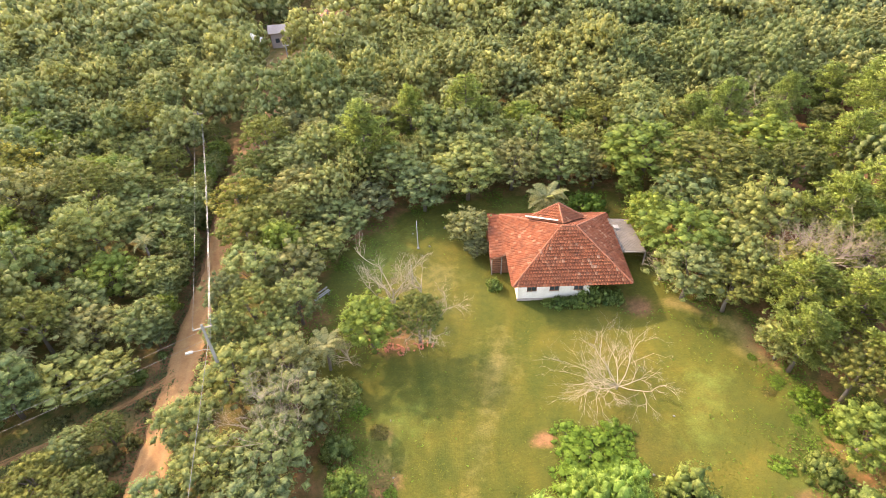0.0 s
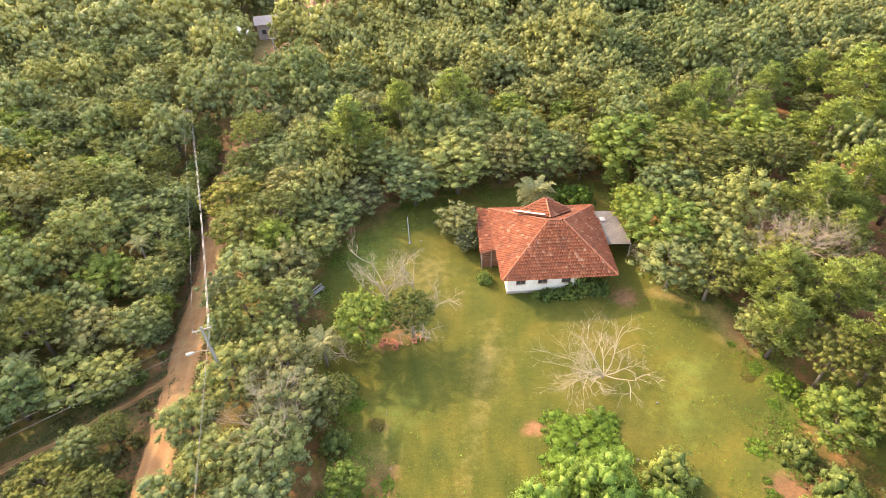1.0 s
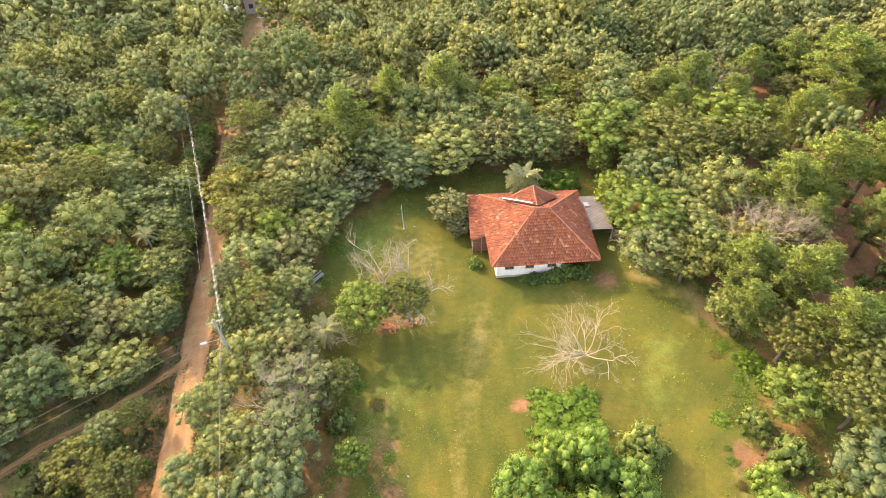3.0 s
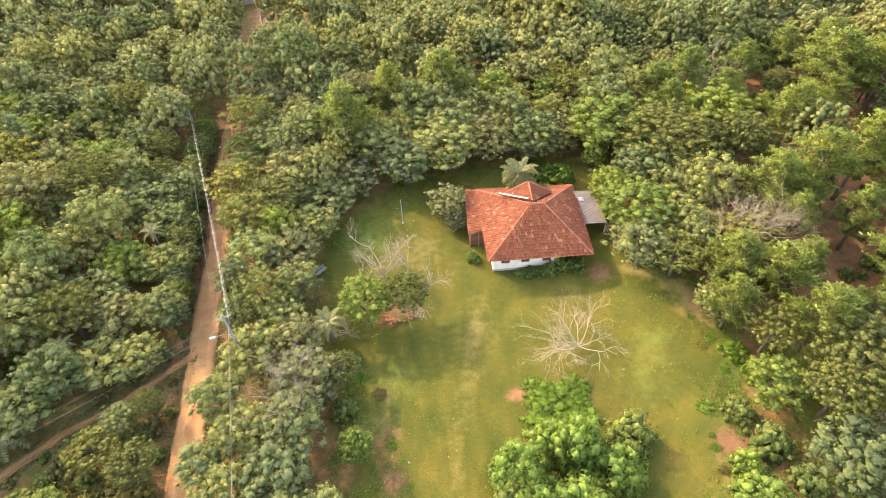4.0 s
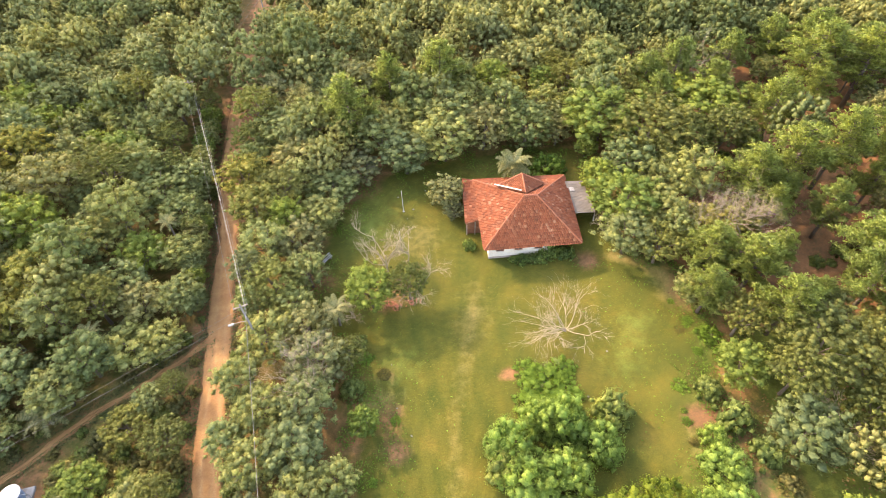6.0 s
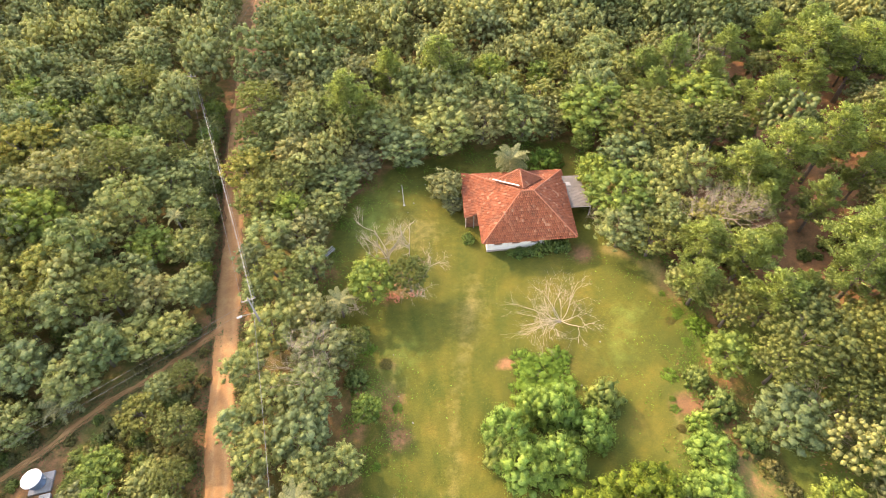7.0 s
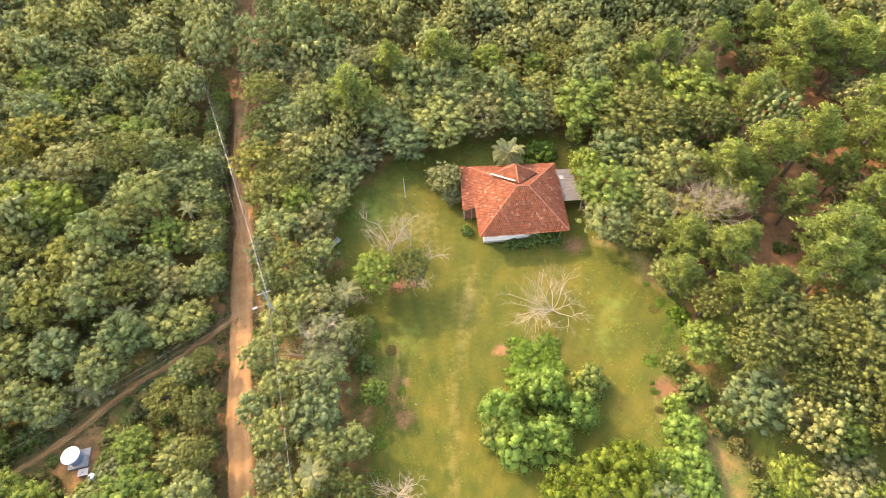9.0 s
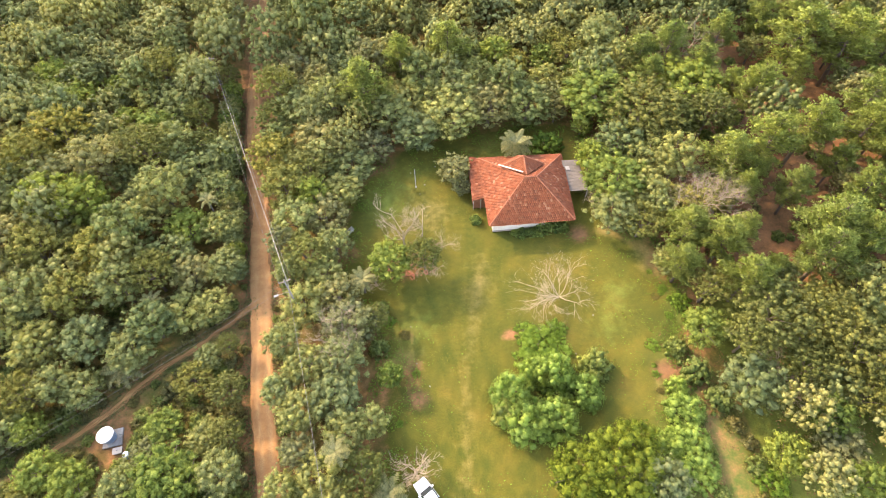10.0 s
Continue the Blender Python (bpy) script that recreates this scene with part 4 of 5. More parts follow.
def caps(a, b, material, label="", size=0.11, step=0.36):
    """A row of half-round cap tiles from a to b."""
    d = (b - a).normalized()
    side = d.cross(Vector((0, 0, 1))).normalized()
    up = side.cross(d)
    out = Build()
    n = max(1, int((b - a).length / step))
    for i in range(n):
        p, q = a + d * step * i, a + d * (step * (i + 1) + 0.04)
        r0, r1 = size * tiles.uniform(0.95, 1.1), size * 0.86
        rings = []
        for c, r in ((p, r0), (q, r1)):
            rings.append([c + side * r * math.cos(t) + up * (r * math.sin(t) + 0.05) for t in np.linspace(0, math.pi, 6)])
        out.add(rings[0] + rings[1], [(j, j + 1, j + 7, j + 6) for j in range(5)] + [(5, 4, 3, 2, 1, 0), (6, 7, 8, 9, 10, 11)])
    return part("ridge_capping", out, material, house, label)


for a, b in ((EFL, HTL), (EFR, HTR), (HTL, HTR), (EBR, HTR), (EBL, HTL), (PF, APEX), (PR, APEX), (PB, APEX), (PL, APEX)):
    caps(a, b, RIDGE)
caps(PL + Vector((-0.2, 0.2, 0.06)), PF + Vector((-0.4, 0.3, 0.1)), MORTAR, "whitish mortared ridge caps", 0.12, 0.3)

WALL_Y, WALL_L, WALL_R = 1.15, 0.72, 8.7


def wall_with_openings(x0, x1, z0, z1, y0, y1, openings):
    """A wall along x, from y0 to y1 thick, with openings (x0, x1, z0, z1) right through it."""
    xs = sorted({x0, x1, *[o[0] for o in openings], *[o[1] for o in openings]})
    zs = sorted({z0, z1, *[o[2] for o in openings], *[o[3] for o in openings]})
    solid = lambda i, k: 0 <= i < len(xs) - 1 and 0 <= k < len(zs) - 1 and not any(a <= xs[i] < b and c <= zs[k] < d for a, b, c, d in openings)
    at = lambda i, k, back: (i * len(zs) + k) * 2 + back
    faces = []
    for i in range(len(xs) - 1):
        for k in range(len(zs) - 1):
            if solid(i, k):
                faces += [(at(i, k, 0), at(i + 1, k, 0), at(i + 1, k + 1, 0), at(i, k + 1, 0)), (at(i, k + 1, 1), at(i + 1, k + 1, 1), at(i + 1, k, 1), at(i, k, 1))]
                for di, dk, (p, q) in ((-1, 0, ((i, k), (i, k + 1))), (1, 0, ((i + 1, k + 1), (i + 1, k))), (0, -1, ((i + 1, k), (i, k))), (0, 1, ((i, k + 1), (i + 1, k + 1)))):
                    if not solid(i + di, k + dk):
                        faces.append((at(*p, 0), at(*q, 0), at(*q, 1), at(*p, 1)))
    return Build().add([(x, y, z) for x in xs for z in zs for y in (y0, y1)], faces)


WINDOWS = [(1.70, 2.76), (4.13, 5.18), (6.73, 7.78)]
part("front_wall", wall_with_openings(WALL_L, WALL_R, -0.2, EAVE - 0.02, WALL_Y, WALL_Y + 0.22, [(a, b, 1.2, 2.3) for a, b in WINDOWS]), LIME, house, "limewashed white wall with a stained foot")
part("plinth", Build().box(WALL_L - 0.04, WALL_Y - 0.05, -0.2, WALL_R + 0.04, WALL_Y - 0.002, 0.28), PLINTH, house, "brown-stained plinth")
part("side_wall", Build().box(WALL_L, WALL_Y + 0.224, -0.2, WALL_L + 0.22, 12.3, EAVE - 0.02), LIME, house)
part("side_wall", Build().box(11.2, 5.2, -0.2, 11.42, 12.3, EAVE - 0.02), LIME, house)
part("back_wall", Build().box(WALL_L, 12.304, -0.2, 11.42, 12.5, EAVE - 0.02), LIME, house)
part("porch_wall", wall_with_openings(WALL_R - 0.22, 11.196, -0.2, EAVE - 0.02, 5.0, 5.2, [(9.4, 10.3, -0.1, 2.05)]), LIME, house)
part("porch_wall", Build().box(WALL_R - 0.22, WALL_Y + 0.224, -0.2, WALL_R, 4.996, EAVE - 0.02), LIME, house)
part("veranda_wall", Build().box(-1.6, 5.9, -0.2, WALL_L - 0.004, 6.1, 2.62), BRICK, house, "reddish boarded veranda wall")
for i in range(9):
    part("board", Build().box(-1.62, 5.84, 0.05 + 0.29 * i, WALL_L - 0.02, 5.896, 0.27 + 0.29 * i), WOOD, house)
for x in (-1.7, -0.6):
    part("veranda_post", Build().box(x, 5.62, -0.2, x + 0.12, 5.74, 2.6), GREY_WOOD, house)
part("veranda_wall", Build().box(-1.6, 6.104, -0.2, -1.3, 13.4, 2.5), BRICK, house)
# Unseen from above; limewash pale so it bounces light onto the front wall.
part("soffit", Build().box(0.15, 0.15, EAVE - 0.018, 12.3, 12.9, EAVE + 0.03), LIME, house, "boarded soffit, pale to bounce light onto the wall")
door = part("door", Build().box(9.42, 5.06, -0.1, 10.28, 5.12, 2.04), WOOD, house, "brown wooden door")
part("handle", Build().box(10.1, 5.0, 0.95, 10.16, 5.058, 1.05), ZINC, door)
for a, b in WINDOWS:
    win = part("window", Build().box(a, WALL_Y + 0.12, 1.2, b, WALL_Y + 0.14, 2.3), GLASS, house, "dark shuttered window")
    f = Build()
    for x0, z0, x1, z1 in ((a, 1.2, a + 0.07, 2.3), (b - 0.07, 1.2, b, 2.3), (a + 0.07, 1.2, b - 0.07, 1.27), (a + 0.07, 2.23, b - 0.07, 2.3), ((a + b) / 2 - 0.03, 1.27, (a + b) / 2 + 0.03, 2.23)):
        f.box(x0, WALL_Y + 0.05, z0, x1, WALL_Y + 0.116, z1)
    part("window_frame", f, WOOD, win)
    part("window_sill", Build().box(a - 0.08, WALL_Y - 0.08, 1.13, b + 0.08, WALL_Y - 0.004, 1.195), LIME, win)

# ---- lean-to beside the house ----
shed = thing("lean_to", pose(0, 0, 0), "open lean-to with a grey corrugated fibre-cement roof", "shed")
C0, C1, C2, C3 = Vector((20.1, 48.1, 2.6)), Vector((23.15, 48.25, 2.3)), Vector((22.8, 54.0, 2.8)), Vector((20.1, 53.7, 3.3))
for k in range(3):
    sheet = Build()
    f0, f1 = k / 3, (k + 1.04) / 3
    cols = 24
    rows = []
    for lift in (0.0, -0.02):
        for v in np.linspace(0, 1, 5):
            for i in range(cols + 1):
                f = f0 + (f1 - f0) * i / cols
                p = C0.lerp(C1, min(f, 1)).lerp(C3.lerp(C2, min(f, 1)), v)
                rows.append(p + Vector((0, 0, 0.014 * math.sin(i / cols * 6 * 2 * math.pi) + lift + 0.02 * k)))
    m = cols + 1
    sheet.add(rows, [(j * m + i, j * m + i + 1, (j + 1) * m + i + 1, (j + 1) * m + i) for j in range(4) for i in range(cols)] + [(5 * m + j * m + i + m, 5 * m + (j + 1) * m + i + 1, 5 * m + j * m + i + 1, 5 * m + j * m + i) for j in range(4) for i in range(cols)])
    part("roof_sheet", sheet, FIBRE, shed, "stained corrugated sheet")
part("loose_sheet", Build().box(-0.35, -0.35, 0, 0.35, 0.35, 0.03, pose(20.75, 52.2, 3.09, 5, 10, 8)), CONCRETE, shed, "pale loose sheet")
for c in (C0, C1, C2, C3):
    part("post", Build().box(c.x - 0.06 + 0.02 * (21.3 - c.x), c.y - 0.06, -0.1, c.x + 0.06 + 0.02 * (21.3 - c.x), c.y + 0.06, c.z - 0.06), GREY_WOOD, shed)
for a, b in ((C0, C1), (C3, C2)):
    part("beam", Build().tube([a + Vector((0, 0, -0.1)), b + Vector((0, 0, -0.1))], 0.05, 6), GREY_WOOD, shed)
part("fascia", Build().tube([C0 + Vector((0.5, -0.05, -0.02)), C1 + Vector((0, -0.05, -0.02))], 0.05, 4), MORTAR, shed, "pale front edge strip")

plank = thing("plank", pose(21.6, 43.4, 0, 0, 0, 118), "weathered loose plank lying on bare soil", "plank")
part("board", Build().box(-1.1, -0.1, 0.02, 1.1, 0.1, 0.07, bevel=0.02), CONCRETE, plank)

# ---- things on the meadow ----
mast = thing("pole", pose(-2.9, 53.65, 0), "slim pale upright pole on the meadow", "pole")
part("shaft", Build().tube([(0, 0, -0.1), (0, 0, 2.0), (0, 0, 4.1)], [0.06, 0.055, 0.045], 8), CONCRETE, mast)
part("foot", Build().lathe([(0.16, -0.02), (0.16, 0.1), (0.08, 0.14)], 10), CONCRETE, mast)
stake = thing("pole", pose(-3.5, 47.6, 0), "thin short pale pole on the grass", "pole")
part("shaft", Build().tube([(0, 0, -0.1), (0.02, 0.03, 2.3)], 0.035, 6), CONCRETE, stake)

seat = thing("bench", pose(-13.5, 45.3, 0, 0, 0, 50), "old grey plank bench at the meadow edge", "bench")
for y in (-0.2, 0.06):
    part("plank", Build().box(-1.1, y, 0.42, 1.1, y + 0.17, 0.47, bevel=0.015), CONCRETE, seat)
part("back_plank", Build().box(-1.1, 0.27, 0.62, 1.1, 0.31, 0.82, bevel=0.012), CONCRETE, seat)
for x in (-0.85, 0.75):
    part("leg", Build().box(x, -0.18, -0.05, x + 0.1, -0.08, 0.416), GREY_WOOD, seat)
    part("leg", Build().box(x, 0.2, -0.05, x + 0.1, 0.266, 0.85), GREY_WOOD, seat)

rubble = np.random.default_rng(4)
for x, y, s in ((-7.3, 38.0, 1.0), (-5.7, 37.4, 0.8), (-4.7, 37.1, 0.7), (-2.3, 37.7, 0.9)):
    heap = thing("brick_heap", pose(x, y, 0, 0, 0, float(rubble.uniform(0, 180))), "heap of broken orange bricks under trees", "rubble")
    for i in range(26):
        d = rubble.normal(0, 0.5 * s, 2)
        z = max(0.0, 0.38 - 0.45 * math.hypot(*d)) * rubble.uniform(0.4, 1.0)
        b = part("brick", Build().box(-0.12, -0.06, -0.03, 0.12, 0.06, 0.06), BRICK, heap)
        b.matrix_basis = pose(d[0], d[1], z + 0.02, *[float(a) for a in rubble.uniform(-25, 25, 2)], float(rubble.uniform(0, 360)))

for i in range(14):
    x, y = rubble.uniform(-6, 24), rubble.uniform(20, 58)
    if 5 < x < 24 and y > 40:
        continue
    stone = thing("stone", pose(x, y, ground_z(x, y) - 0.03, 0, 0, float(rubble.uniform(0, 360))), "small pale stone lying in the grass", "stone", "stones on the meadow")
    v, q = BALL
    w = v * rubble.uniform(0.10, 0.17) * (1, rubble.uniform(0.6, 1), 0.6) * (1 + rubble.normal(0, 0.08, (len(v), 1)))
    part("rock", arrays_mesh("rock", w + (0, 0, 0.05), q, POLE), None, stone)

# ---- water tank by the lane ----
TX, TY = -41.5, 18.2
slab = thing("concrete_slab", pose(TX, TY, ground_z(TX, TY), 0, 0, 8), "square concrete slab carrying a water tank", "slab")
part("slab", Build().box(-0.95, -1.1, -0.1, 1.25, 1.0, 0.22, bevel=0.04), CONCRETE, slab)
tank = thing("water_tank", pose(TX - 0.1, TY, ground_z(TX, TY) + 0.22), "blue fibreglass water tank with a pale ribbed lid", "tank")
part("body", Build().lathe([(0.70, 0), (0.74, 0.1), (0.84, 0.7), (0.9, 1.2), (0.93, 1.22), (0.93, 1.28)], 28), TANK_BLUE, tank, soft=True)
lid = Build()
ribs = 32
rings = []
for r, z in ((0.98, 1.26), (0.98, 1.33), (0.7, 1.46), (0.3, 1.60), (0.12, 1.63)):
    rings.append([((r) * math.cos(6.28318 * k / ribs), r * math.sin(6.28318 * k / ribs), z + (0.025 if k % 4 == 0 and 0.2 < r < 0.98 else 0)) for k in range(ribs)])
part("lid", lid.rings(rings), TANK_LID, tank, "pale conical lid with ribs")
part("pipe", Build().tube([(0.85, 0.1, 0.9), (1.25, 0.1, 0.9), (1.3, 0.1, 0.7), (1.3, 0.1, -0.2)], 0.035, 6), ZINC, tank)
box = thing("concrete_box", pose(-40.4, 16.6, ground_z(-40.4, 16.6), 0, 0, 8), "small concrete valve box with a pale cover", "box")
part("body", Build().box(-0.5, -0.35, -0.1, 0.5, 0.35, 0.3, bevel=0.03), CONCRETE, box)
part("cover", Build().box(-0.55, -0.4, 0.304, 0.55, 0.4, 0.37, bevel=0.02), MORTAR, box, "pale cover")
part("knob", Build().lathe([(0.06, 0.37), (0.06, 0.43), (0.03, 0.45)], 8), TRIM_BLACK, box)
drum = thing("barrel", pose(-39.0, 15.9, ground_z(-39.0, 15.9)), "light blue plastic barrel half hidden by bushes", "barrel")
part("body", Build().lathe([(0.36, 0), (0.40, 0.15), (0.40, 0.75), (0.34, 0.92)], 16), TANK_BLUE, drum, soft=True)
part("lid", Build().lathe([(0.35, 0.924), (0.35, 0.97), (0.2, 1.0)], 16), TANK_BLUE, drum)


# ---- power line ----
def power_pole(x, y, label, height=9.2, turn=0.0, light=False):
    ob = thing("utility_pole", pose(x, y, ground_z(x, y), 0, 0, turn), label, "utility pole", "power line")
    part("shaft", Build().tube([(0, 0, -0.2), (0, 0, height / 2), (0, 0, height)], [0.17, 0.14, 0.10], 10), POLE, ob)
    part("crossarm", Build().box(-0.75, -0.05, height - 0.41, 0.75, 0.05, height - 0.31), GREY_WOOD, ob)
    for d in (-0.68, 0.0, 0.68):
        part("insulator", Build().lathe([(0.03, height - 0.3), (0.06, height - 0.24), (0.04, height - 0.18), (0.06, height - 0.12), (0.02, height - 0.08)], 8, Matrix.Translation((d, 0, 0))), POLE, ob)
    if light:
        arm = part("lamp_arm", Build().tube([(0.1, 0, 6.6), (-0.6, 0, 6.9), (-1.5, 0, 7.0)], 0.03, 6), GREY_WOOD, ob)
        part("lamp_head", Build().box(-2.0, -0.13, 6.94, -1.4, 0.13, 7.08, bevel=0.04), CONCRETE, arm, "pale street-light head")
    return ob


POLES = [(-10.6, -14.0, 20, 8.6), (-19.7, 32.2, 19, 9.6), (-37.0, 81.0, 0, 7.6), (-28.9, 109.7, -15, 9.2), (-24.9, 138.8, -8, 9.2)]
for i, (x, y, turn, high) in enumerate(POLES):
    power_pole(x, y, "concrete utility pole with crossarm and street light" if i == 1 else "concrete utility pole with wooden crossarm", high, turn, i == 1)
power_pole(-66.2, 4.3, "concrete utility pole with wooden crossarm", turn=60)
power_pole(-123.6, 169.1, "distant utility pole with a crossarm", 12, 40)


def wire(a, b, sag, radius, material, label):
    a, b = Vector(a), Vector(b)
    pts = []
    for i in range(17):
        f = i / 16
        pts.append(a.lerp(b, f) - Vector((0, 0, 4 * sag * f * (1 - f))))
    ob = new("cable", Build().tube(pts, radius, 5).mesh("cable", material, True))
    return tagged(ob, label, "cable", "overhead cables")


def top(k, d, z):
    x, y, turn, high = POLES[k]
    return (x + d * math.cos(radians(turn)), y + d * math.sin(radians(turn)), ground_z(x, y) + z - 9.2 + high)


for k in range(len(POLES) - 1):
    for d in () if k == 0 else (-0.68, 0.68):
        wire(top(k, d, 9.12), top(k + 1, d, 9.12), 0.7, 0.010, DARK_CABLE, "thin dark overhead wire between poles")
for z, d in ((7.6, 0.14), (7.45, 0.2)):
    wire(top(1, d, z), top(2, d, z), 0.8, 0.014, CABLE, "pale twisted overhead cable between poles")
wire(top(0, 0.1, 7.6), top(1, 0.1, 7.6), 0.8, 0.02, DARK_CABLE, "dark overhead cable between poles")
wire(top(1, 0, 8.6), (-66.2, 4.3, 8.7), 0.9, 0.009, DARK_CABLE, "thin overhead cable crossing the lane")
wire(top(1, 0.1, 7.6), (-66.2, 4.3, 7.7), 0.9, 0.009, DARK_CABLE, "dark overhead cable crossing the lane")


# ---- parked car ----
def hatchback(m):
    """A small white hatchback, its nose along +y."""
    car = thing("car", m, "small white hatchback parked on the grass", "car")
    half = 0.82
    # stations along the car: y, bonnet or roof height, half width of the top
    body = Build()
    st = [(1.95, 0.52, 0.62), (1.88, 0.70, 0.72), (1.2, 0.86, 0.78), (0.62, 0.93, 0.80), (-0.4, 0.95, 0.81), (-1.5, 0.97, 0.80), (-1.86, 0.92, 0.76), (-1.93, 0.55, 0.68)]
    body.rings([[(-w * 0.96, y, 0.25), (-w - 0.03, y, 0.5), (-w, y, z - 0.1), (-w + 0.1, y, z), (0, y, z + 0.03), (w - 0.1, y, z), (w, y, z - 0.1), (w + 0.03, y, 0.5), (w * 0.96, y, 0.25)] for y, z, w in st])
    part("body", body, PAINT, car, soft=False)
    roof = Build()
    roof.rings([[(-w, y, z - 0.05), (-w + 0.08, y, z), (w - 0.08, y, z), (w, y, z - 0.05)] for y, z, w in ((0.1, 1.42, 0.56), (-0.5, 1.47, 0.58), (-1.3, 1.44, 0.56))])
    part("roof", roof, PAINT, car)
    b = Build()
    b.add([(-0.72, 0.72, 0.93), (0.72, 0.72, 0.93), (0.57, 0.09, 1.40), (-0.57, 0.09, 1.40)], [(0, 1, 2, 3)])
    part("windscreen", b, GLASS, car, "dark windscreen")
    part("rear_window", Build().add([(0.7, -1.78, 0.97), (-0.7, -1.78, 0.97), (-0.55, -1.31, 1.40), (0.55, -1.31, 1.40)], [(0, 1, 2, 3)]), GLASS, car)
    for s in (-1, 1):
        q = [(s * 0.77, 0.66, 0.94), (s * 0.77, -1.7, 0.97), (s * 0.575, -1.28, 1.40), (s * 0.575, 0.08, 1.38)]
        part("side_window", Build().add(q, [(0, 1, 2, 3) if s < 0 else (3, 2, 1, 0)]), GLASS, car)
        part("mirror", Build().box(s * 0.82, 0.42, 0.95, s * 1.0, 0.58, 1.08), PAINT, car)
        part("headlight", Build().box(s * 0.52 - 0.12, 1.84, 0.62, s * 0.52 + 0.12, 1.93, 0.74), TANK_LID, car)
        for y in (1.22, -1.22):
            wheel = part("wheel", Build().lathe([(0.2, -0.09), (0.29, -0.09), (0.30, -0.05), (0.30, 0.05), (0.29, 0.09), (0.2, 0.09)], 18, pose(s * 0.75, y, 0.3, 0, 90, 0)), RUBBER, car)
            part("rim", Build().lathe([(0.2, -0.08), (0.19, 0.08)], 12, pose(s * 0.76, y, 0.3, 0, 90, 0)), ZINC, wheel)
    part("grille", Build().box(-0.34, 1.86, 0.56, 0.34, 1.955, 0.66), TRIM_BLACK, car)
    part("bumper", Build().box(-0.72, 1.82, 0.28, 0.72, 1.99, 0.46, bevel=0.04), PAINT, car)
    return car


hatchback(pose(-4.4, 8.2, ground_z(-4.4, 8.2), 0, 0, 33))

# ---- far houses ----
far = thing("far_house", pose(-37.2, 141.3, 0, 0, 0, 12), "distant house with a brown roof half hidden by trees", "house")
part("wall", Build().box(-3, -2.4, -0.2, 3, 2.4, 3.6), PLINTH, far)
part("roof", Build().add([(-3.5, -2.9, 3.6), (3.5, -2.9, 3.6), (3.5, 2.9, 3.6), (-3.5, 2.9, 3.6), (-3.5, 0, 5.0), (3.5, 0, 5.0)], [(0, 1, 5, 4), (2, 3, 4, 5), (1, 2, 5), (3, 0, 4), (3, 2, 1, 0)]), PLINTH, far, "dull brown ridged roof")
for x in (-2.0, 1.0):
    part("window", Build().box(x, -2.45, 1.3, x + 1.0, -2.404, 2.3), GLASS, far)
barn = thing("far_shed", pose(-41.7, 131.4, 0, 0, 0, 35), "distant shed with a pale sloping roof", "shed")
part("wall", Build().box(-1.6, -1.2, -0.2, 1.6, 1.2, 4.2), PLINTH, barn)
part("roof", Build().add([(-2.1, -1.8, 4.0), (2.1, -1.8, 4.0), (2.1, 1.8, 5.3), (-2.1, 1.8, 5.3), (-2.1, -1.8, 3.9), (2.1, -1.8, 3.9), (2.1, 1.8, 5.2), (-2.1, 1.8, 5.2)],
                         [(0, 1, 2, 3), (7, 6, 5, 4), (0, 4, 5, 1), (1, 5, 6, 2), (2, 6, 7, 3), (3, 7, 4, 0)]), LIME, barn, "pale sheet roof")

tiled = thing("far_house", pose(-23.9, 141.8, 0, 0, 0, 20), "distant house with an orange tiled roof behind trees", "house")
part("wall", Build().box(-2.6, -2.2, -0.2, 2.6, 2.2, 6.6), LIME, tiled)
part("roof", Build().add([(-3.2, -2.8, 6.6), (3.2, -2.8, 6.6), (3.2, 2.8, 6.6), (-3.2, 2.8, 6.6), (-1.2, 0, 8.3), (1.2, 0, 8.3)], [(0, 1, 5, 4), (2, 3, 4, 5), (1, 2, 5), (3, 0, 4), (3, 2, 1, 0)]), RIDGE, tiled, "orange hipped roof")
for x, z in ((-1.8, 1.2), (0.8, 1.2), (-1.8, 4.2), (0.8, 4.2)):
    part("window", Build().box(x, -2.25, z, x + 1.0, -2.204, z + 1.1), GLASS, tiled)


# ---- the woods that fill the rest ----
def room(x, y, radius):
    """Whether a crown of that radius may stand here."""
    if signed(MEADOW, np.array(x), np.array(y)) > -radius * 0.55:
        return False
    if off_line(ROAD, np.array(x), np.array(y)) < 2.0 + radius * (0.8 if y < 75 else 0.45) or off_line(SIDE_ROAD, np.array(x), np.array(y)) < 1.6 + radius * 0.75:
        return False
    if radius > 1.6 and x > 34 and 24 < y < 72 and noise.noise(Vector((x * 0.9, y * 0.9, 7.0))) < -0.25:
        return False
    for cx, cy, cr in CLEARINGS:
        if math.hypot(x - cx, y - cy) < cr + radius * 0.4:
            return False
    return True


CLEARINGS = [(-41.3, 17.9, 1.9), (-39.6, 16.3, 1.0), (42.5, 33.0, 2.0), (50.4, 33.1, 1.8), (56.2, 71.2, 5), (45.6, 35.0, 2.5), (58.0, 63.8, 4), (62.1, 60.1, 3), (29.8, 10.3, 2.6), (-0.2, 86.5, 2.5), (-42.3, 134.3, 5), (-37.6, 142.8, 5), (-40.7, 127.3, 3), (-39.0, 121.8, 2.5), (-36.9, 136.7, 3), (-24.0, 140.7, 4.5), (-23.5, 133.1, 4), (-23.1, 126.0, 3), (34.5, 11.4, 2), (37.9, 53.0, 2.5), (55.1, 43.9, 3), (60.3, 58.2, 3), (46.5, 38.9, 2)]


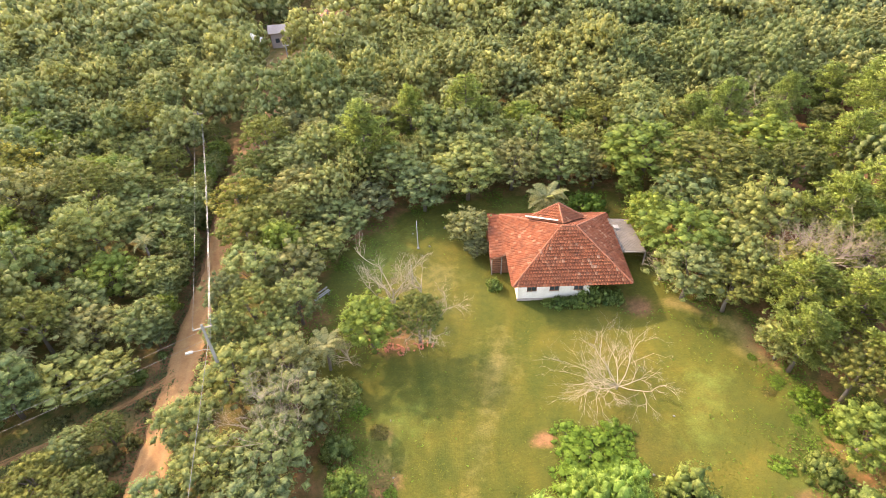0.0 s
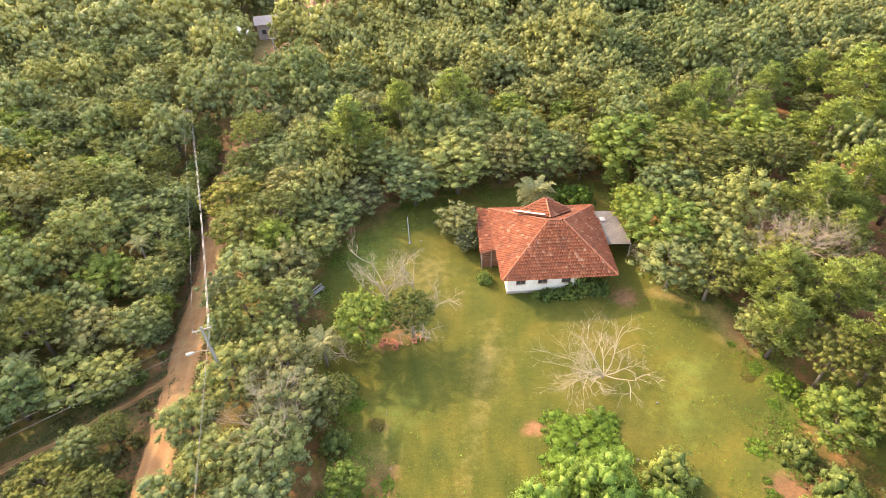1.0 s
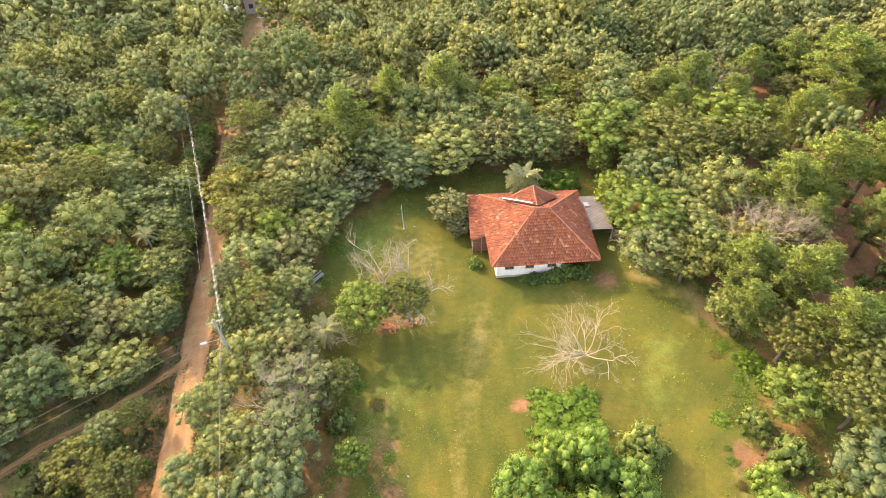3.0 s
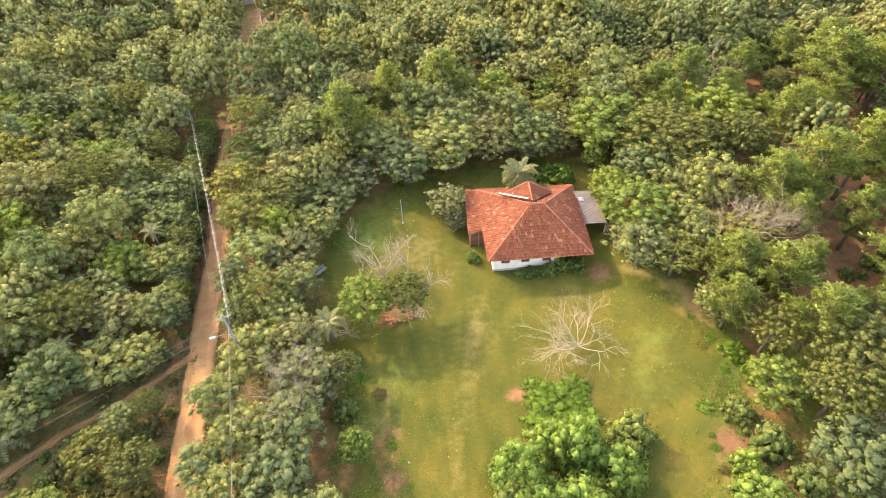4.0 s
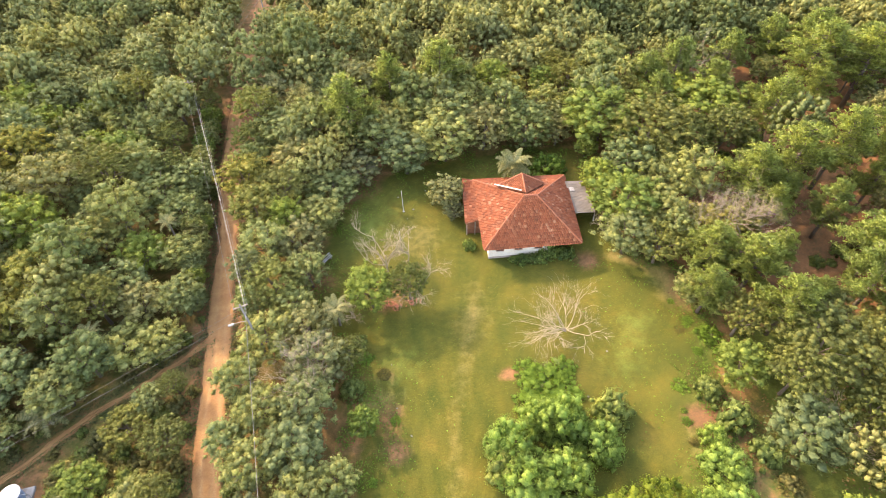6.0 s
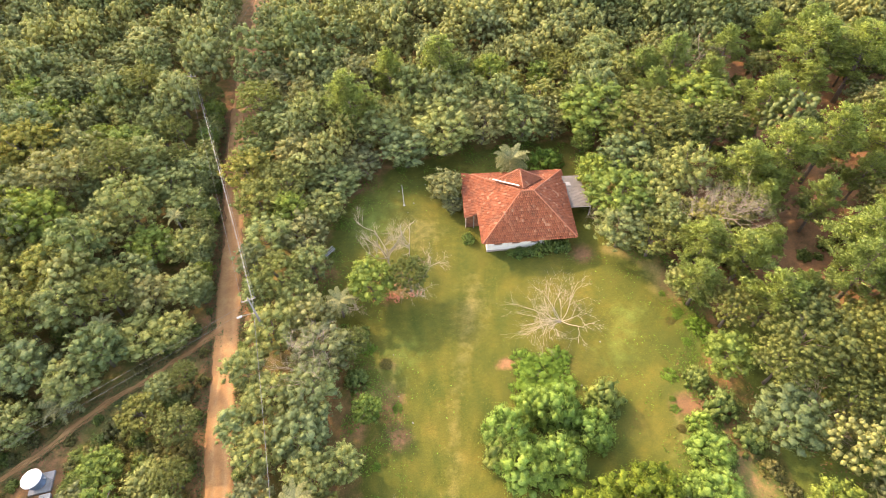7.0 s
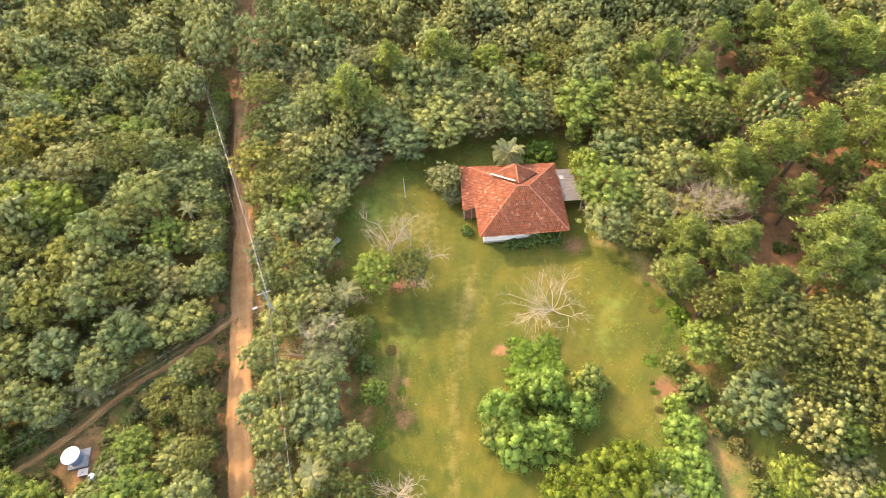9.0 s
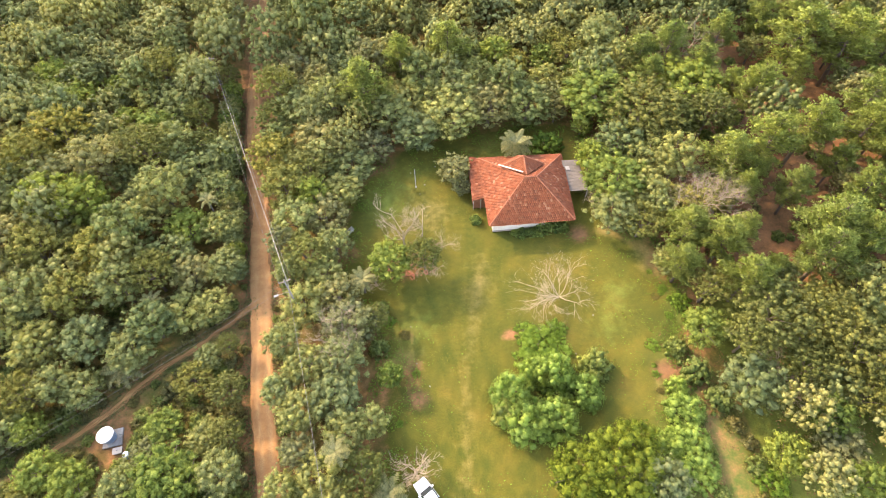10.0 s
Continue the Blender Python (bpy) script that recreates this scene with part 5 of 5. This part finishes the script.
def scatter(count, y0, y1, r0, r1, seed, limit, tight, x0=-999.0, x1=999.0):
    """Places for crowns, each kept clear of its neighbours."""
    r = np.random.default_rng(seed)
    cell, grid, out = 8.0, {}, []
    for x, y, rad in planted:
        grid.setdefault((int(x // cell), int(y // cell)), []).append((x, y, rad))
    for _ in range(count):
        y = r.uniform(y0, y1)
        x = r.uniform(max(x0, -(50 + 0.64 * y)), min(x1, 54 + 0.57 * y))
        rad = r.uniform(r0, r1)
        i, j = int(x // cell), int(y // cell)
        near = [p for a in (-1, 0, 1) for b in (-1, 0, 1) for p in grid.get((i + a, j + b), ())]
        if any((x - p[0]) ** 2 + (y - p[1]) ** 2 < (tight * (rad + p[2])) ** 2 for p in near) or not room(x, y, rad):
            continue
        out.append((x, y, rad))
        grid.setdefault((i, j), []).append((x, y, rad))
        if len(out) >= limit:
            break
    return out


def species(x, y, r):
    """Kinds of tree stand together in patches."""
    f = noise.noise(Vector((x * 0.045, y * 0.045, 2.0))) + r.normal(0, 0.22)
    kinds = ("gold", "olive", "fresh", "mid", "mid", "grey", "dark", "dark")
    return kinds[int(np.clip((f + 0.75) / 1.5, 0, 0.999) * len(kinds))]


fill = np.random.default_rng(21)
near = scatter(9000, 4, 82, 2.3, 4.0, 31, 190, 0.58)
for x, y, rad in near:
    if x > 34 and y > 28 and fill.uniform() < 0.6:
        pine(x, y, rad * 1.05, rad * fill.uniform(2.9, 3.5))
    else:
        plant(species(x, y, fill), x, y, rad, float(np.clip(rad * fill.uniform(2.2, 2.9), 4.5, 11) * (0.62 if y < 20 or (-39 < x < -26 and y < 62) else 1)))
planted += near

# scrub between the road, the lane and the tank
for x, y, rad in scatter(5000, 4, 36, 1.0, 1.9, 61, 400, 0.5):
    if -58 < x < -22 and off_line(SIDE_ROAD, np.array(x), np.array(y)) > 1.0 + rad * 0.8:
        mound("scrub" if fill.uniform() < 0.6 else "vine2", x, y, rad, rad * fill.uniform(1.0, 1.5))


for x, y, rad in ((-38.2, 20.4, 1.3), (-36.6, 21.8, 1.2), (-37.3, 18.4, 1.4), (-35.2, 23.6, 1.2), (-35.8, 20.0, 1.3), (-38.6, 17.0, 1.0), (-33.4, 25.6, 1.1), (-43.2, 14.6, 1.3)):
    mound("vine2" if fill.uniform() < 0.6 else "scrub", x, y, rad, rad * 1.2)

for x, y, rad in ((27.6, 9.4, 1.1), (31.6, 12.2, 1.3), (32.2, 7.6, 1.4), (27.9, 13.4, 1.0), (31.2, 3.8, 1.2), (27.4, 5.2, 1.1), (32.6, 10.0, 1.0)):
    mound("vine2" if fill.uniform() < 0.5 else "scrub", x, y, rad, rad * 1.1)

# undergrowth below the pines
for x, y, rad in scatter(2500, 22, 78, 0.6, 1.5, 71, 90, 0.4, 33, 66):
    mound("scrub" if fill.uniform() < 0.5 else "vine2", x, y, rad, rad * float(fill.uniform(0.9, 1.5)))


def beside(line, r, step, out):
    """Places along both sides of a road."""
    for (ax, ay), (bx, by) in zip(line, line[1:]):
        n = max(1, int(math.hypot(bx - ax, by - ay) / step))
        for k in range(n):
            f = (k + r.uniform()) / n
            for side in (-1, 1):
                o = side * (out + r.exponential(0.5))
                length = math.hypot(bx - ax, by - ay)
                yield ax + (bx - ax) * f + o * (by - ay) / length, ay + (by - ay) * f - o * (bx - ax) / length


for line, out in ((ROAD[1:11], 2.1), (SIDE_ROAD[:8], 1.3)):
    for x, y in beside(line, fill, 1.3, out):
        rad = float(fill.uniform(0.5, 1.15))
        if fill.uniform() < 0.8 and off_line(ROAD, np.array(x), np.array(y)) > 1.5 + rad * 0.8 and off_line(SIDE_ROAD, np.array(x), np.array(y)) > 0.75 + rad * 0.75 and math.hypot(x + 41.3, y - 17.9) > 3:
            mound("scrub" if fill.uniform() < 0.5 else "vine2", x, y, rad, rad * float(fill.uniform(0.8, 1.6)))


# low trees close to the west side of the road
for k in range(34):
    y = 39.0 + k * 1.25
    (ax, ay), (bx, by) = next((a, b) for a, b in zip(ROAD, ROAD[1:]) if b[1] > y)
    rad = float(fill.uniform(1.1, 1.9))
    x = ax + (bx - ax) * (y - ay) / (by - ay) - 1.5 - 0.85 * rad - float(fill.exponential(0.5))
    plant(species(x, y, fill), x, y, rad, float(fill.uniform(3.0, 4.6)))


def woodland(name, places, models, label, leaf):
    """Trees too many to count, in one mesh; each tree has its own tint, darker towards the east."""
    r = np.random.default_rng(len(places))
    verts, quads, tint, facing, base = [], [], [], [], 0
    for x, y, rad in places:
        v, q, mid, rad_of, tone, out = models[int(r.integers(len(models)))]
        a = r.uniform(0, 6.28)
        c, s = math.cos(a), math.sin(a)
        tall = rad * r.uniform(0.9, 1.5)
        lift = float(np.clip(rad * r.uniform(1.2, 2.2), 3.5, 11))
        w = np.stack([(v[:, 0] * c - v[:, 1] * s) * rad + x, (v[:, 0] * s + v[:, 1] * c) * rad + y, v[:, 2] * tall + lift + ground_z(x, y)], -1)
        verts.append(w), quads.append(q + base)
        facing.append(np.stack([out[:, 0] * c - out[:, 1] * s, out[:, 0] * s + out[:, 1] * c, out[:, 2]], -1))
        base += len(w)
        # Darkened eastward: hillside shade and darker green kinds both go into the tint.
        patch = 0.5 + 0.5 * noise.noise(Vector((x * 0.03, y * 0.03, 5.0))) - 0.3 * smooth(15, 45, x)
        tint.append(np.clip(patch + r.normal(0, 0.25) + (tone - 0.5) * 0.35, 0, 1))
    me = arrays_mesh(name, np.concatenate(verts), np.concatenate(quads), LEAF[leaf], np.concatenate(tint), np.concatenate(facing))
    return tagged(new(name, me), label, "woods", kind="stuff")


def models(count, lobes, spread, leaf, leaves):
    return [crown(900 + i * 7 + lobes, lobes, -0.6, spread, leaf, leaves, flat=0.9) for i in range(count)]


mid_woods = scatter(9000, 4, 120, 2.4, 4.2, 41, 400, 0.54)
planted += mid_woods
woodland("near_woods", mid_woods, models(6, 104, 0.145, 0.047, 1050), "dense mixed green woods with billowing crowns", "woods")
far_woods = scatter(14000, 112, 228, 3.4, 5.8, 51, 880, 0.52)
woodland("far_woods", far_woods, models(5, 56, 0.18, 0.064, 430), "distant unbroken canopy of olive and grey-green trees, haze put into the colour", "far")


# low weeds along the edges of the meadow
for _ in range(260):
    x, y = float(fill.uniform(-9, 30)), float(fill.uniform(9, 36))
    d = float(signed(MEADOW, np.array(x), np.array(y)))
    if (0.2 < d < (3.2 if x < 5 else 2.6)) and y > 9 and fill.uniform() < 0.75 and math.hypot(x + 3.9, y - 9) > 4 and math.hypot(x + 5.5, y - 11.8) > 3:
        mound("weed" if fill.uniform() < 0.7 else "dry", x, y, float(fill.uniform(0.4, 1.1)), float(fill.uniform(0.12, 0.32)))


# ---- small growth on the meadow ----
def clumped(r, n, x0, x1, y0, y1, scale, least):
    """Random places, thinned where a slow noise is low."""
    pts = np.stack([r.uniform(x0, x1, n), r.uniform(y0, y1, n)], -1)
    f = np.array([noise.noise(Vector((x * scale, y * scale, 3.0))) for x, y in pts])
    return pts[f > least]


grow = np.random.default_rng(77)
pts = clumped(grow, 26000, -16, 32, 6, 68, 0.35, -0.05)
pts = pts[(signed(MEADOW, pts[:, 0], pts[:, 1]) > -1) & ~((pts[:, 0] > 7.2) & (pts[:, 0] < 20) & (pts[:, 1] > 44) & (pts[:, 1] < 56))]
pts = pts[(off_line(TRACK, pts[:, 0], pts[:, 1]) > 1.0) | (grow.uniform(size=len(pts)) < 0.2)]
at = np.stack([pts[:, 0], pts[:, 1], terrain(pts[:, 0], pts[:, 1]) + 0.03], -1)
v, q = sprays(grow, at, np.tile((0, 0, 0.4), (len(at), 1)), 0.10, long=1.8)
GRASS = leaf_material("grass_tuft", (0.085, 0.086, 0.012), (0.135, 0.118, 0.024), spread=0.0, through_light=0.3, cast=(1.0, 1.0, 1.0))
tagged(new("meadow_grass", arrays_mesh("meadow_grass", v, q, GRASS)), "uneven tufts of yellow-green meadow grass", "grass", kind="stuff")

pts = clumped(grow, 130000, -18, 36, 4, 70, 0.3, 0.0)
d = signed(MEADOW, pts[:, 0], pts[:, 1])
keep = (d > -3) & (d < grow.exponential(1.1, len(pts)) * np.where(pts[:, 0] > 18, 1.7, 1.7))
pts = pts[keep & ~((pts[:, 0] > 19.5) & (pts[:, 0] < 24) & (pts[:, 1] > 41) & (pts[:, 1] < 56))]
at = np.stack([pts[:, 0], pts[:, 1], terrain(pts[:, 0], pts[:, 1]) + grow.uniform(0.02, 0.16, len(pts))], -1)
v, q = sprays(grow, at, np.tile((0, 0, 0.9), (len(at), 1)), 0.15)
tagged(new("edge_weeds", arrays_mesh("edge_weeds", v, q, LEAF["weed"])), "leafy green weeds along the meadow edge", "weeds", kind="stuff")

pts = clumped(grow, 12000, 20, 62, 4, 75, 0.25, 0.05)
d = signed(MEADOW, pts[:, 0], pts[:, 1])
pts = pts[(d < 1.5)]
at = np.stack([pts[:, 0], pts[:, 1], terrain(pts[:, 0], pts[:, 1]) + 0.03], -1)
v, q = sprays(grow, at, np.tile((0, 0, 1.2), (len(at), 1)), 0.22)
DRY = leaf_material("dry_leaves", (0.120, 0.060, 0.028), (0.260, 0.150, 0.075), spread=0.0, through_light=0.1)
tagged(new("leaf_litter", arrays_mesh("leaf_litter", v, q, DRY)), "reddish dry leaves on the forest floor", "leaf litter", kind="stuff")

pts = np.array([p for line, out in ((ROAD[1:12], 1.5), (SIDE_ROAD[:8], 0.55)) for _ in range(18) for p in beside(line, grow, 0.35, out)])
pts += grow.normal(0, 0.12, pts.shape)
at = np.stack([pts[:, 0], pts[:, 1], terrain(pts[:, 0], pts[:, 1]) + grow.uniform(0.02, 0.10, len(pts))], -1)
v, q = sprays(grow, at, np.tile((0, 0, 0.9), (len(at), 1)), 0.16)
tagged(new("verge_weeds", arrays_mesh("verge_weeds", v, q, LEAF["scrub"])), "ragged olive weeds along the road verges", "weeds", kind="stuff")
